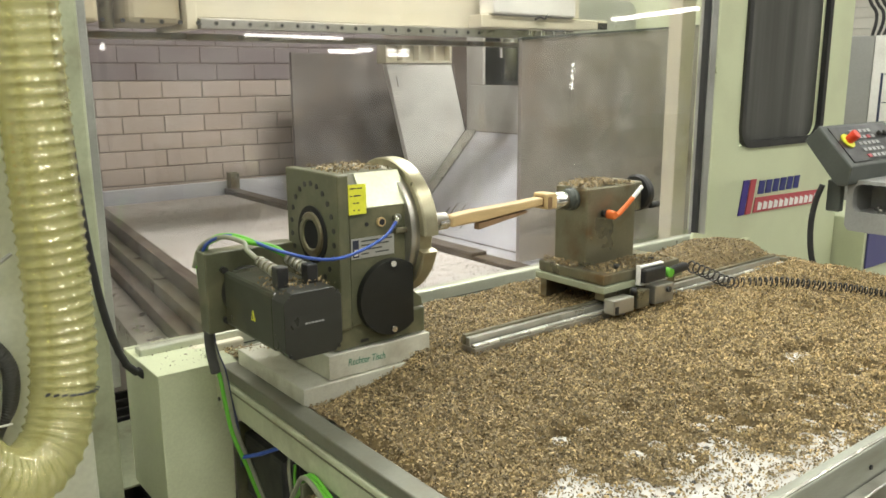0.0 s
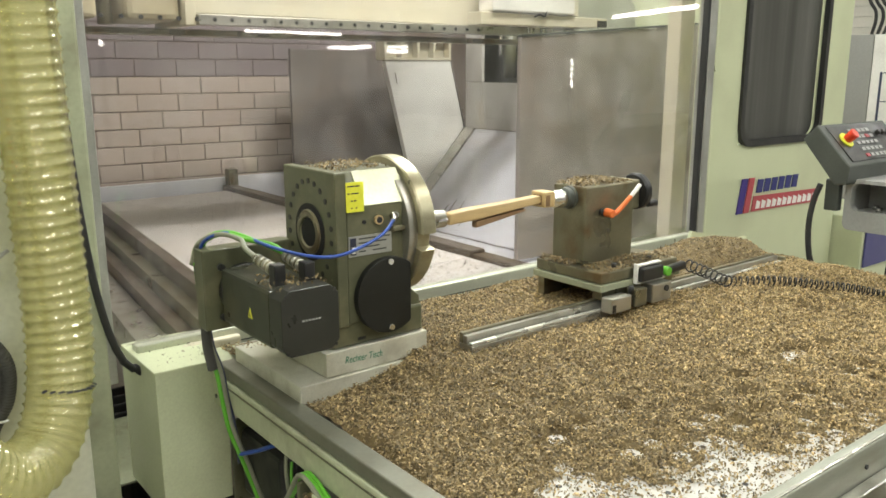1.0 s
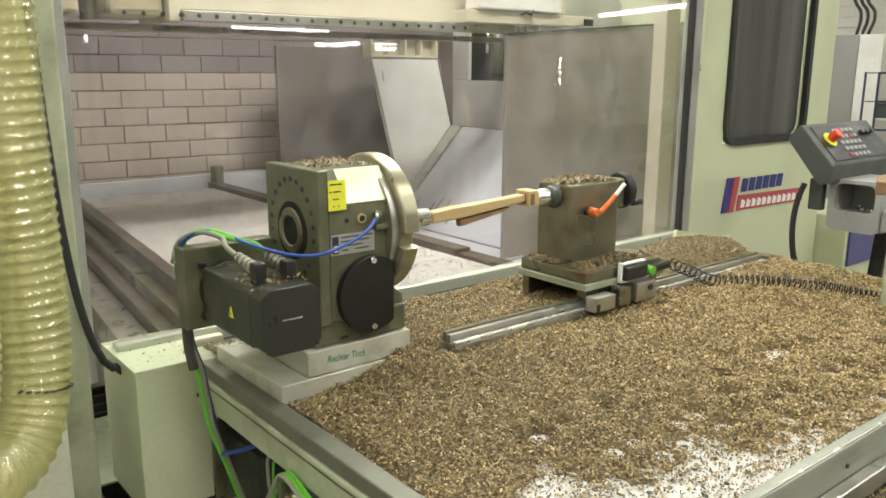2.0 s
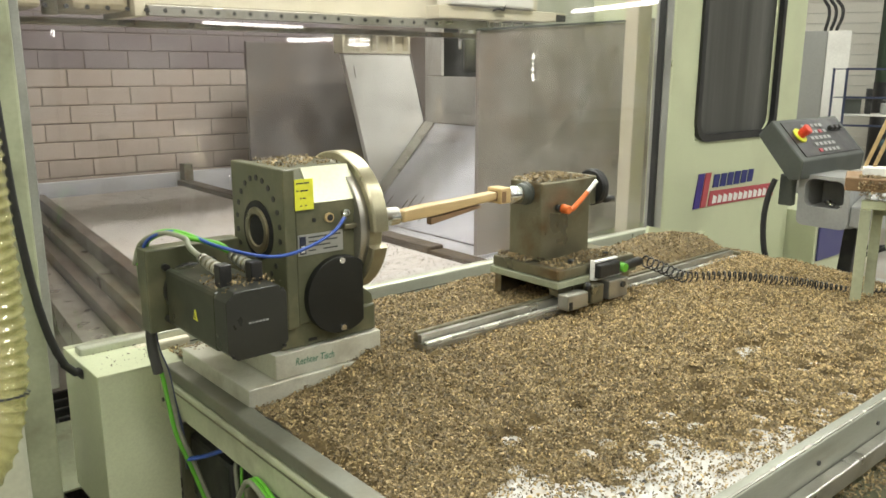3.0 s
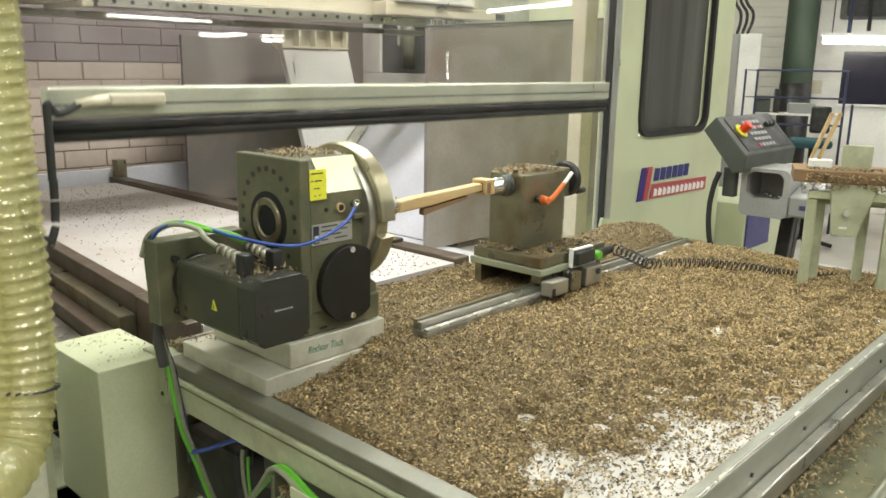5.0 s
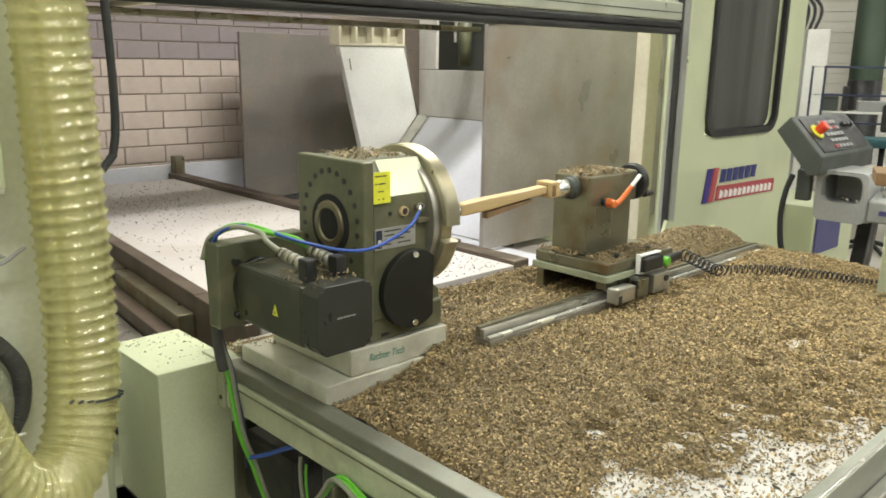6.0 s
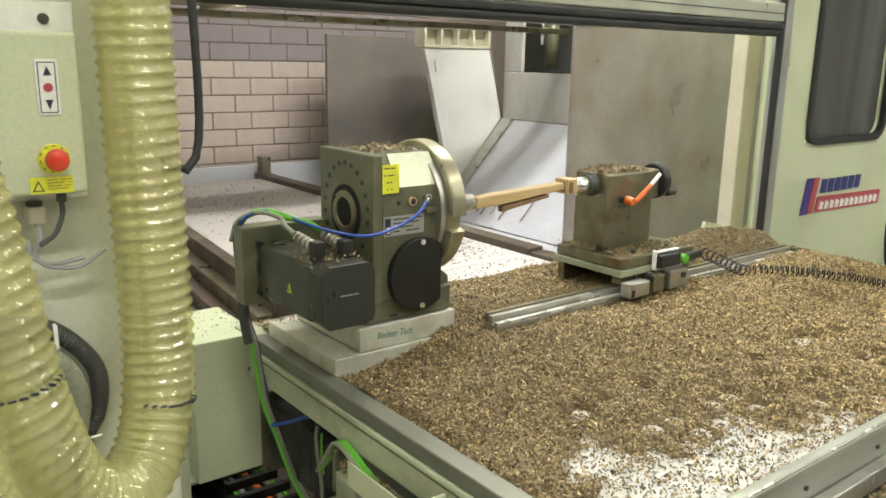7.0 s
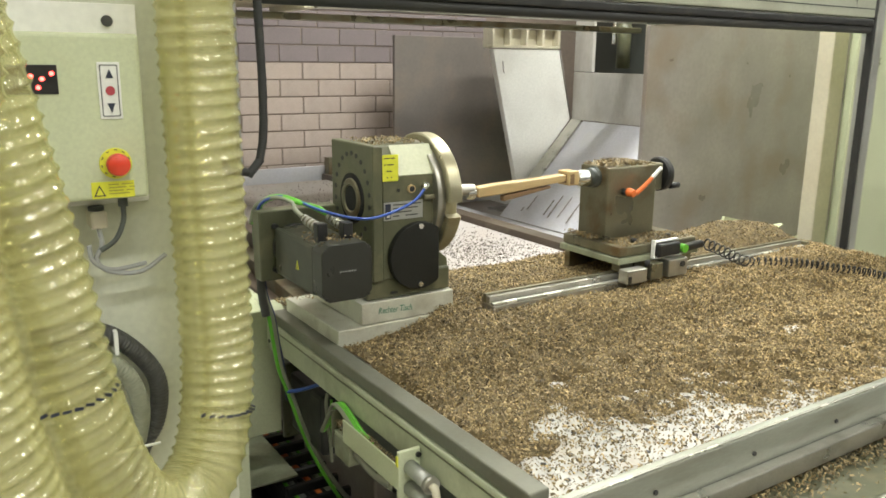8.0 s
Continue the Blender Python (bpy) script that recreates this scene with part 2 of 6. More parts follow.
RUBBER_GREY = surface("dark_grey_conduit", (0.06, 0.06, 0.056), 0.5, vary=0.15, scale=20, bump=0.0)
GREEN_DARK2 = surface("dark_green_paint", (0.02, 0.12, 0.05), 0.45, vary=0.1, scale=10, bump=0.0)
DARK_GREEN = surface("pillar_green", (0.05, 0.075, 0.05), 0.6, vary=0.1, scale=4, bump=0.0)
TEAL = surface("teal_fabric", (0.025, 0.08, 0.09), 0.9, vary=0.15, scale=20, bump=0.2)
NIGHT = surface("dark_glazing", (0.025, 0.024, 0.04), 0.15, vary=0.2, scale=2, bump=0.0)
GREY_PANEL2 = surface("mid_grey_steel", (0.30, 0.30, 0.28), 0.5, vary=0.06, scale=3, bump=0.0)
PLASTER_WARM = surface("warm_white_boarding", (0.66, 0.64, 0.56), 0.6, vary=0.05, scale=2, bump=0.0, piece=0.03)
LED = glowing("red_led", (1.0, 0.05, 0.04), 14.0)
TUBE = glowing("fluorescent_tube", (1.0, 0.97, 0.9), 22.0)


def hose_material():
    m = bpy.data.materials.new("clear_ribbed_hose")
    m.use_nodes = True
    n, l = m.node_tree.nodes, m.node_tree.links
    b = n["Principled BSDF"]
    co, noi = n.new("ShaderNodeTexCoord"), n.new("ShaderNodeTexNoise")
    noi.inputs["Scale"].default_value, noi.inputs["Detail"].default_value = 14.0, 5.0
    l.new(co.outputs["Object"], noi.inputs["Vector"])
    mx = n.new("ShaderNodeMix")
    mx.data_type = "RGBA"
    mx.inputs[6].default_value, mx.inputs[7].default_value = (0.46, 0.44, 0.19, 1), (0.60, 0.575, 0.28, 1)
    l.new(noi.outputs["Fac"], mx.inputs[0])
    l.new(mx.outputs[2], b.inputs["Base Color"])
    b.inputs["Roughness"].default_value = 0.12
    b.inputs["Coat Weight"].default_value = 0.6
    b.inputs["Coat Roughness"].default_value = 0.05
    tr, mix = n.new("ShaderNodeBsdfTransparent"), n.new("ShaderNodeMixShader")
    tr.inputs[0].default_value = (0.90, 0.885, 0.66, 1)
    mix.inputs[0].default_value = 0.42
    l.new(tr.outputs[0], mix.inputs[1])
    l.new(b.outputs[0], mix.inputs[2])
    gl, top = n.new("ShaderNodeBsdfGlossy"), n.new("ShaderNodeMixShader")
    gl.inputs["Roughness"].default_value = 0.09
    top.inputs[0].default_value = 0.09
    l.new(mix.outputs[0], top.inputs[1])
    l.new(gl.outputs[0], top.inputs[2])
    l.new(top.outputs[0], n["Material Output"].inputs[0])
    return m


HOSE = hose_material()

# ---- building helpers ----
ORIGIN = {}


def thing(name, base, label, category, group="", kind=""):
    ob = new(name)
    ob.location = base
    ob.empty_display_size = 0.05
    ORIGIN[ob.name] = Vector(base)
    return tagged(ob, label, category, group, kind)


def crisp(bm, limit=0.55):
    """Keeps edges between faces that meet at a clear angle sharp."""
    for e in bm.edges:
        if len(e.link_faces) == 2 and e.link_faces[0].smooth and e.calc_face_angle(0.0) > limit:
            e.smooth = False


def part(name, bm, material, parent, label=""):
    """One mesh under a thing or a part; its geometry is given in the world."""
    if len(bm.verts) < 12000:
        crisp(bm)
    o = ORIGIN[parent.name]
    bmesh.ops.translate(bm, verts=bm.verts[:], vec=-o)
    me = bpy.data.meshes.new(name)
    bm.to_mesh(me)
    bm.free()
    me.materials.append(material)
    ob = new(name, me)
    ob.parent = parent
    ORIGIN[ob.name] = o
    if label:
        ob["label"] = label
    return ob


def solid(name, bm, material, label, category, kind="structure"):
    me = bpy.data.meshes.new(name)
    bm.to_mesh(me)
    bm.free()
    me.materials.append(material)
    ob = new(name, me)
    ORIGIN[ob.name] = Vector((0, 0, 0))
    return tagged(ob, label, category, "", kind)


def put(bm, other):
    me = bpy.data.meshes.new("tmp")
    other.to_mesh(me)
    other.free()
    bm.from_mesh(me)
    bpy.data.meshes.remove(me)
    return bm


def box(x0, x1, y0, y1, z0, z1, bevel=0.003, m=None, segments=2):
    """A box with rounded edges."""
    bm = bmesh.new()
    bmesh.ops.create_cube(bm, size=1.0)
    for v in bm.verts:
        v.co = Vector(((x0 + x1) / 2 + v.co.x * (x1 - x0), (y0 + y1) / 2 + v.co.y * (y1 - y0), (z0 + z1) / 2 + v.co.z * (z1 - z0)))
    if bevel:
        bmesh.ops.bevel(bm, geom=bm.edges[:], offset=min(bevel, 0.45 * min(x1 - x0, y1 - y0, z1 - z0)), segments=segments, profile=0.5, affect="EDGES")
    if m:
        bmesh.ops.transform(bm, matrix=m, verts=bm.verts[:])
    return bm


def cyl(p, q, r, r2=None, seg=24, bevel=0.0, smooth=True):
    """A round bar from p to q."""
    p, q = Vector(p), Vector(q)
    bm = bmesh.new()
    d = q - p
    bmesh.ops.create_cone(bm, cap_ends=True, segments=seg, radius1=r, radius2=r if r2 is None else r2, depth=d.length)
    if bevel:
        rim = [e for e in bm.edges if abs(abs(e.verts[0].co.z) - d.length / 2) < 1e-6 and abs(e.verts[0].co.z - e.verts[1].co.z) < 1e-6]
        bmesh.ops.bevel(bm, geom=rim, offset=bevel, segments=2, profile=0.5, affect="EDGES")
    if smooth:
        for f in bm.faces:
            f.smooth = len(f.verts) == 4
    bmesh.ops.transform(bm, matrix=Matrix.Translation((p + q) / 2) @ d.to_track_quat("Z", "Y").to_matrix().to_4x4(), verts=bm.verts[:])
    return bm


def lathe(p, axis, profile, seg=40):
    """Turns a profile of (along, radius) round an axis from p."""
    bm = bmesh.new()
    rings = []
    for a, r in profile:
        rings.append([bm.verts.new((r * math.cos(2 * math.pi * k / seg), r * math.sin(2 * math.pi * k / seg), a)) for k in range(seg)])
    for a, b in zip(rings, rings[1:]):
        for k in range(seg):
            f = bm.faces.new((a[k], a[(k + 1) % seg], b[(k + 1) % seg], b[k]))
            f.smooth = True
    bm.faces.new(rings[0][::-1])
    bm.faces.new(rings[-1])
    bmesh.ops.transform(bm, matrix=Matrix.Translation(p) @ Vector(axis).to_track_quat("Z", "Y").to_matrix().to_4x4(), verts=bm.verts[:])
    bmesh.ops.recalc_face_normals(bm, faces=bm.faces[:])
    return bm


def slab(outline, y0, y1, axis="y", bevel=0.0):
    """A plate with a given outline in two axes, thick along the third."""
    bm = bmesh.new()
    def at(u, v, w):
        return {"y": (u, w, v), "x": (w, u, v), "z": (u, v, w)}[axis]
    a = [bm.verts.new(at(u, v, y0)) for u, v in outline]
    b = [bm.verts.new(at(u, v, y1)) for u, v in outline]
    bm.faces.new(a)
    bm.faces.new(b[::-1])
    for k in range(len(a)):
        j = (k + 1) % len(a)
        bm.faces.new((a[k], b[k], b[j], a[j]))
    bmesh.ops.recalc_face_normals(bm, faces=bm.faces[:])
    if bevel:
        bmesh.ops.bevel(bm, geom=bm.edges[:], offset=bevel, segments=2, profile=0.5, affect="EDGES")
    return bm


def spline(points, n):
    """Points along a smooth curve through the given ones."""
    pts = [Vector(p) for p in points]
    pts = [2 * pts[0] - pts[1]] + pts + [2 * pts[-1] - pts[-2]]
    out = []
    for i in range(1, len(pts) - 2):
        p0, p1, p2, p3 = pts[i - 1:i + 3]
        for k in range(n):
            t = k / n
            out.append(0.5 * (2 * p1 + (p2 - p0) * t + (2 * p0 - 5 * p1 + 4 * p2 - p3) * t * t + (3 * p1 - p0 - 3 * p2 + p3) * t ** 3))
    out.append(pts[-2])
    return out


def sweep(path, radius, seg=10):
    """A round cord along a path; radius is a number or a function of the index."""
    bm = bmesh.new()
    rings = []
    side = None
    for i, p in enumerate(path):
        d = (path[min(i + 1, len(path) - 1)] - path[max(i - 1, 0)]).normalized()
        if side is None:
            side = d.orthogonal().normalized()
        side = (side - d * side.dot(d)).normalized()
        up = d.cross(side)
        r = radius(i) if callable(radius) else radius
        rings.append([bm.verts.new(p + r * (math.cos(2 * math.pi * k / seg) * side + math.sin(2 * math.pi * k / seg) * up)) for k in range(seg)])
    for a, b in zip(rings, rings[1:]):
        for k in range(seg):
            bm.faces.new((a[k], a[(k + 1) % seg], b[(k + 1) % seg], b[k])).smooth = True
    bm.faces.new(rings[0][::-1])
    bm.faces.new(rings[-1])
    return bm


def cord(points, r, n=8, seg=8):
    return sweep(spline(points, n), r, seg)


def writing(text, size, m, material, parent, name="lettering", shear=0.0, spread=1.0, thick=0.0006, label=""):
    """Raised letters in the built-in font, laid out by m."""
    cu = bpy.data.curves.new(name, "FONT")
    cu.body, cu.size, cu.shear, cu.space_character, cu.extrude, cu.resolution_u = text, size, shear, spread, thick, 3
    tmp = new("tmp", cu)
    me = bpy.data.meshes.new_from_object(tmp.evaluated_get(bpy.context.evaluated_depsgraph_get()))
    bpy.data.objects.remove(tmp)
    bm = bmesh.new()
    bm.from_mesh(me)
    bmesh.ops.transform(bm, matrix=m, verts=bm.verts[:])
    return part(name, bm, material, parent, label)


def on_table(ob):
    TABLE_THINGS.append(ob)
    return ob


def on_door(ob):
    DOOR_THINGS.append(ob)
    return ob


FRONT = pose(0, 0, 0, 90, 0, 0)

# ---- the hall ----
solid("floor", box(-5, 20, -24, 9.2, -0.2, 0.0, 0), CONCRETE, "dusty grey concrete workshop floor", "floor")
# ceiling, south and west walls are unseen, added to shut out the world light
solid("ceiling", box(-5, 20, -24, 9.2, CEILING, CEILING + 0.2, 0), PLASTER, "white painted workshop ceiling", "ceiling")
solid("wall_south", box(-5, 20, -24.2, -24, 0, CEILING, 0), PLASTER, "white painted workshop wall", "wall")
solid("wall_west", box(-5.2, -5, -24, 9.2, 0, CEILING, 0), PLASTER, "white painted workshop wall", "wall")
solid("wall_north", box(-5, 20, 9.2, 9.4, 0, CEILING, 0), PLASTER, "white painted workshop wall", "wall")
solid("wall_east", box(20, 20.2, -24, 9.2, 0, CEILING, 0), PLASTER, "white panelled workshop wall", "wall")


def ceiling_tube(x, y):
    t = thing("ceiling_light", (x, y, CEILING), "long white fluorescent batten placed unseen on the ceiling", "lamp", "ceiling lights")
    part("housing", box(x - 0.78, x + 0.78, y - 0.09, y + 0.09, CEILING - 0.07, CEILING, 0.006), WHITE, t)
    part("tube", cyl((x - 0.75, y, CEILING - 0.1), (x + 0.75, y, CEILING - 0.1), 0.019, seg=12), TUBE, t, "glowing fluorescent tube")


for tx, ty in TUBES:
    ceiling_tube(tx, ty)



def hanging_row(p, q):
    p, q = Vector(p), Vector(q)
    t = thing("hanging_light", tuple((p + q) / 2), "row of glowing tubes hung for the door pane to mirror", "lamp", "hanging lights")
    part("tube", cyl(p, q, 0.045, seg=10), TUBE, t, "glowing fluorescent tube")
    up = Vector((0, 0, 0.08))
    part("reflector", cyl(p + up, q + up, 0.05, seg=8), WHITE, t)
    for f in (0.1, 0.9):
        c = p.lerp(q, f)
        part("rod", cyl(c + up, (c.x, c.y, CEILING), 0.008, seg=6), BLACK, t)


hanging_row((11.13, -19.89, 3.0), (14.93, -20.38, 3.0))
hanging_row((15.57, -8.78, 3.0), (14.41, -5.59, 3.0))
# four added short tubes give the pane its window-like bright patches
for x0, x1, z in ((10.72, 11.55, 2.34), (11.50, 12.00, 2.38), (12.55, 13.20, 2.37), (12.55, 13.20, 2.27)):
    hanging_row((x0, -14.0, z), (x1, -14.0, z))


# made-up glowing posts, placed so that the door pane mirrors small bright marks
def reflection_post(x, y, heights):
    t = thing("reflection_post", (x, y, 0), "made-up post with bright slots for the door pane to mirror", "lamp", "slot lamps")
    part("mast", box(x - 0.06, x + 0.06, y - 0.10, y - 0.02, 0.0, 2.25, 0.004), CONSOLE_LIGHT, t)
    for z, h in heights:
        part("slot", box(x - 0.035, x + 0.035, y - 0.018, y - 0.002, z, z + h, 0.002), TUBE, t, "glowing slot")


reflection_post(19.80, -14.0, ((1.24, 0.22), (1.56, 0.13), (1.77, 0.10), (1.95, 0.17)))
reflection_post(5.12, -14.0, ((2.28, 0.14),))

# ---- machine shell ----
DOOR_Y = 2.25


def right_housing():
    t = thing("machine_housing", (4.1, 2.3, 0), "pale green machine housing with a tall smoked window", "machine housing")
    outer = [(3.42, 0.0), (4.78, 0.0), (4.78, 2.9), (3.42, 2.9)]
    # front sheet with a real window opening
    bm = bmesh.new()
    for x0, x1, z0, z1 in ((3.42, 3.70, 0, 2.9), (4.50, 4.78, 0, 2.9), (3.70, 4.50, 0, 1.335), (3.70, 4.50, 2.6, 2.9)):
        put(bm, box(x0, x1, 2.30, 2.36, z0, z1, 0))
    bmesh.ops.remove_doubles(bm, verts=bm.verts[:], dist=1e-5)
    part("front_sheet", bm, PAINT, t)
    for x0, x1, y0, y1 in ((4.72, 4.78, 2.362, 2.62), (4.72, 5.16, 2.622, 2.66), (5.10, 5.16, 2.662, 4.7)):
        part("side_sheet", box(x0, x1, y0, y1, 0, 2.9, 0.004), PAINT, t)
    part("post", box(3.30, 3.352, 2.23, 2.295, 0, 2.9, 0.006), ALU, t, "grey aluminium door guide")
    part("post", box(3.356, 3.386, 2.240, 2.34, 0, 2.9, 0.008), PAINT, t)
    part("post", box(3.389, 3.418, 2.265, 2.34, 0, 2.9, 0.006), PAINT_WORN, t)
    part("bolt", cyl((3.372, 2.242, 1.72), (3.372, 2.232, 1.72), 0.014, seg=18), PAINT, t)
    part("seal", box(3.276, 3.298, 2.232, 2.262, 0.86, 2.9, 0.005), RUBBER, t, "black rubber door seal")
    # window
    w = part("window", slab(rounded(3.712, 4.488, 1.347, 2.588, 0.09), 2.335, 2.343), DARK_GLASS, t, "smoked dark window pane")
    part("gasket", ring_slab(rounded(3.690, 4.510, 1.325, 2.610, 0.11), rounded(3.725, 4.475, 1.360, 2.575, 0.08), 2.283, 2.312), RUBBER, w, "black rubber gasket")
    # sign in three plain colours with the maker's lettering left as bars
    sign = part("sign", slab([(3.870, 0.978), (4.566, 0.966), (4.572, 1.042), (3.886, 1.058)], 2.294, 2.2985), RED_INK, t, "red white and blue sign")
    part("stripe", slab([(3.729, 0.976), (3.785, 0.976), (3.822, 1.158), (3.765, 1.158)], 2.294, 2.2985), PURPLE_INK, sign)
    part("stripe", slab([(3.795, 0.976), (3.846, 0.976), (3.884, 1.158), (3.832, 1.158)], 2.294, 2.2985), RED_INK, sign)
    for k in range(6):
        x = 3.905 + 0.071 * k
        part("letter_block", slab([(x, 1.075), (x + 0.055, 1.073), (x + 0.068, 1.143), (x + 0.013, 1.145)], 2.295, 2.2985), BLUE_INK, sign, "slanted dark blue block")
    for k in range(12):
        x = 3.905 + 0.0535 * k
        part("letter_block", slab([(x, 0.989 - 0.001 * k), (x + 0.037, 0.988 - 0.001 * k), (x + 0.046, 1.022 - 0.001 * k), (x + 0.009, 1.035 - 0.001 * k)], 2.2925, 2.2938), WHITE, sign, "slanted white block")
    return t


def rounded(x0, x1, z0, z1, r, n=6):
    out = []
    for cx, cz, a in ((x1 - r, z1 - r, 0), (x0 + r, z1 - r, 90), (x0 + r, z0 + r, 180), (x1 - r, z0 + r, 270)):
        for k in range(n + 1):
            b = radians(a + 90 * k / n)
            out.append((cx + r * math.cos(b), cz + r * math.sin(b)))
    return out


def ring_slab(outer, inner, y0, y1):
    bm = bmesh.new()
    n = len(outer)
    v = [[bm.verts.new((u, y, w)) for u, w in o] for o in (outer, inner) for y in (y0, y1)]
    o0, o1, i0, i1 = v
    for k in range(n):
        j = (k + 1) % n
        for quad in ((o0[k], o0[j], i0[j], i0[k]), (o1[k], i1[k], i1[j], o1[j]), (o0[k], o1[k], o1[j], o0[j]), (i0[k], i0[j], i1[j], i1[k])):
            bm.faces.new(quad)
    bmesh.ops.recalc_face_normals(bm, faces=bm.faces[:])
    return bm


right_housing()


def left_housing():
    t = thing("machine_cabinet", (-0.3, 2.0, 0), "pale grey-green machine cabinet beside the door", "machine cabinet")
    part("body", box(-1.6, 0.40, 1.79, 3.4, 0.0, 2.9, 0.01), CABINET, t)
    part("post", box(0.455, 0.550, 2.17, 2.33, 0, 2.9, 0.008), PAINT_WORN, t, "grey-green door post")
    part("guide", box(0.552, 0.577, 2.20, 2.30, 0.86, 2.9, 0.004), ALU, t, "grey aluminium door guide")
    return t


left_housing()


def inner_machine():
    # sill and inner bed
    b = thing("inner_bed", (1.8, 4.2, 0), "dusty white inner bed between dark guide rails", "machine bed")
    def strip(x0, x1, z0, z1, y0=2.82, y1=5.72):
        k = 0.10
        return slab([(x0 + k * (y0 - 3.9), y0), (x1 + k * (y0 - 3.9) * (x1 < 2.0), y0), (x1 + k * (y1 - 3.9) * (x1 < 2.0), y1), (x0 + k * (y1 - 3.9), y1)], z0, z1, axis="z", bevel=0.004)

    part("top", slab([(1.17, 2.82), (2.36, 2.82), (2.36, 5.62), (1.45, 5.62)], 0.80, 0.85, axis="z", bevel=0.003), DUSTY_BOARD, b)
    part("side_rail", strip(1.215, 1.275, 0.70, 0.868), BROWN_RAIL, b, "dark oily guide rail")
    part("side_rail", strip(1.150, 1.212, 0.62, 0.800), DARK_STEEL, b, "dark oily guide rail")
    part("side_rail", strip(1.085, 1.147, 0.58, 0.745), BROWN_RAIL, b, "dark oily guide rail")
    part("side_rail", strip(0.960, 1.080, 0.58, 0.690), STEEL, b)
    part("front_top", slab([(1.13, 2.40), (2.36, 2.40), (2.36, 2.816), (1.168, 2.816)], 0.800, 0.850, axis="z", bevel=0.003), DUSTY_BOARD, b)
    part("front_rail", box(2.365, 2.46, 2.40, 2.816, 0.700, 0.866, 0.006), BROWN_RAIL, b, "dark oily guide rail")
    part("front_rail", slab([(1.07, 2.40), (1.125, 2.40), (1.163, 2.816), (1.107, 2.816)], 0.62, 0.866, axis="z", bevel=0.004), BROWN_RAIL, b, "dark oily guide rail")
    part("front_floor", box(2.465, 3.22, 2.40, 2.816, 0.563, 0.580, 0.002), BLUE_GREY, b, "dusty grey floor sheet")
    part("side_rail", box(2.365, 2.46, 2.82, 5.72, 0.70, 0.88, 0.006), BROWN_RAIL, b, "dark oily guide rail")
    part("post", box(2.40, 2.47, 5.66, 5.74, 0.70, 1.0, 0.004), DARK_STEEL, b)
    part("base", box(1.03, 3.9, 2.40, 5.72, 0.0, 0.56, 0.01), GREY_PANEL, b)
    part("end_board", box(0.5, 4.4, 5.745, 5.775, 0.5, 0.935, 0.004), BLUE_GREY, b, "grey end board")
    g = thing("gantry", (4.0, 5.0, 0), "white painted gantry leg with a ribbed top", "gantry")
    part("leg", slab([(3.37, 1.785), (3.98, 1.79), (4.12, 1.272), (3.66, 0.775), (3.63, 0.775)], 5.0, 5.05, bevel=0.006), WHITE_PAINT, g)
    head = part("head", box(3.36, 3.98, 5.06, 5.11, 1.793, 1.95, 0.006), CREAM, g, "cream ribbed top")
    part("rib", box(3.36, 3.98, 4.99, 5.058, 1.793, 1.812, 0.003), CREAM, head)
    part("rib", box(3.36, 3.98, 4.99, 5.058, 1.932, 1.95, 0.003), CREAM, head)
    for k in range(5):
        part("rib", box(3.36 + k * 0.150, 3.380 + k * 0.150, 4.99, 5.058, 1.814, 1.930, 0.002), CREAM, head)
    part("seam", sweep([Vector((3.985, 4.995, 1.79)), Vector((4.122, 4.995, 1.272))], 0.006, 6), GREY_DARK, g, "dark seam")
    # the sloping chute and the wall above it run along the bed
    part("chute", slab([(4.127, 1.266), (4.16, 1.266), (3.50, 0.585), (3.46, 0.585)], 3.44, 4.985, bevel=0.002), BLUE_GREY, g, "dusty bluish sloping chute")
    part("edge_strip", slab([(4.124, 1.268), (4.114, 1.278), (3.60, 0.752), (3.61, 0.742)], 4.86, 4.98, bevel=0.002), STEEL, g, "bare metal edge strip")
    part("side_wall", box(4.13, 4.16, 3.44, 4.995, 1.272, 1.626, 0.004), GREYED_WHITE, g)
    part("side_wall", box(4.13, 4.16, 4.80, 4.995, 1.630, 2.9, 0.004), GREYED_WHITE, g)
    # dark sheet stands in for the unlit depth of the opening
    part("bay_wall", box(4.62, 4.65, 4.30, 5.4, 1.4, 2.12, 0.004), CONSOLE, g, "dark sheet painted as the unlit bay behind the wall")
    streaks = random.Random(17)
    for k in range(9):
        y = 4.1 + 0.09 * k + streaks.uniform(-0.02, 0.02)
        x, z, w, h = 3.50 + streaks.uniform(0, 0.05), 0.630 + streaks.uniform(0, 0.04), streaks.uniform(0.006, 0.014), streaks.uniform(0.05, 0.12)
        part("streak", slab([(x - 0.02, z - 0.005), (x + h, z + h * 1.021 + 0.016), (x + h, z + h * 1.021 + 0.019), (x - 0.02, z)], y, y + w), GREY_DARK, g, "dark oily streak")
    part("scratch", slab([(3.455, 1.70), (3.462, 1.70), (3.475, 1.62), (3.468, 1.62)], 4.9975, 4.9995), BROWN_RAIL, g, "dark scratch")
    part("rear_sheet", box(4.17, 5.08, 4.66, 4.69, 2.13, 2.9, 0.004), GREY_PANEL2, g)
    part("hood", slab(rounded(4.30, 4.98, 1.9, 2.23, 0.10), 4.02, 4.06, bevel=0.006), ALU, g, "rounded aluminium hood")
    part("beam", box(1.56, 3.55, 4.0, 4.4, 1.985, 2.5, 0.012), CREAM, g, "cream painted cross beam")
    part("end_plate", box(1.50, 1.555, 3.95, 4.4, 1.93, 2.6, 0.006), CREAM, g)
    part("motor_cover", box(1.23, 1.49, 3.98, 4.4, 1.95, 2.6, 0.03), TAN, g, "tan motor cover")
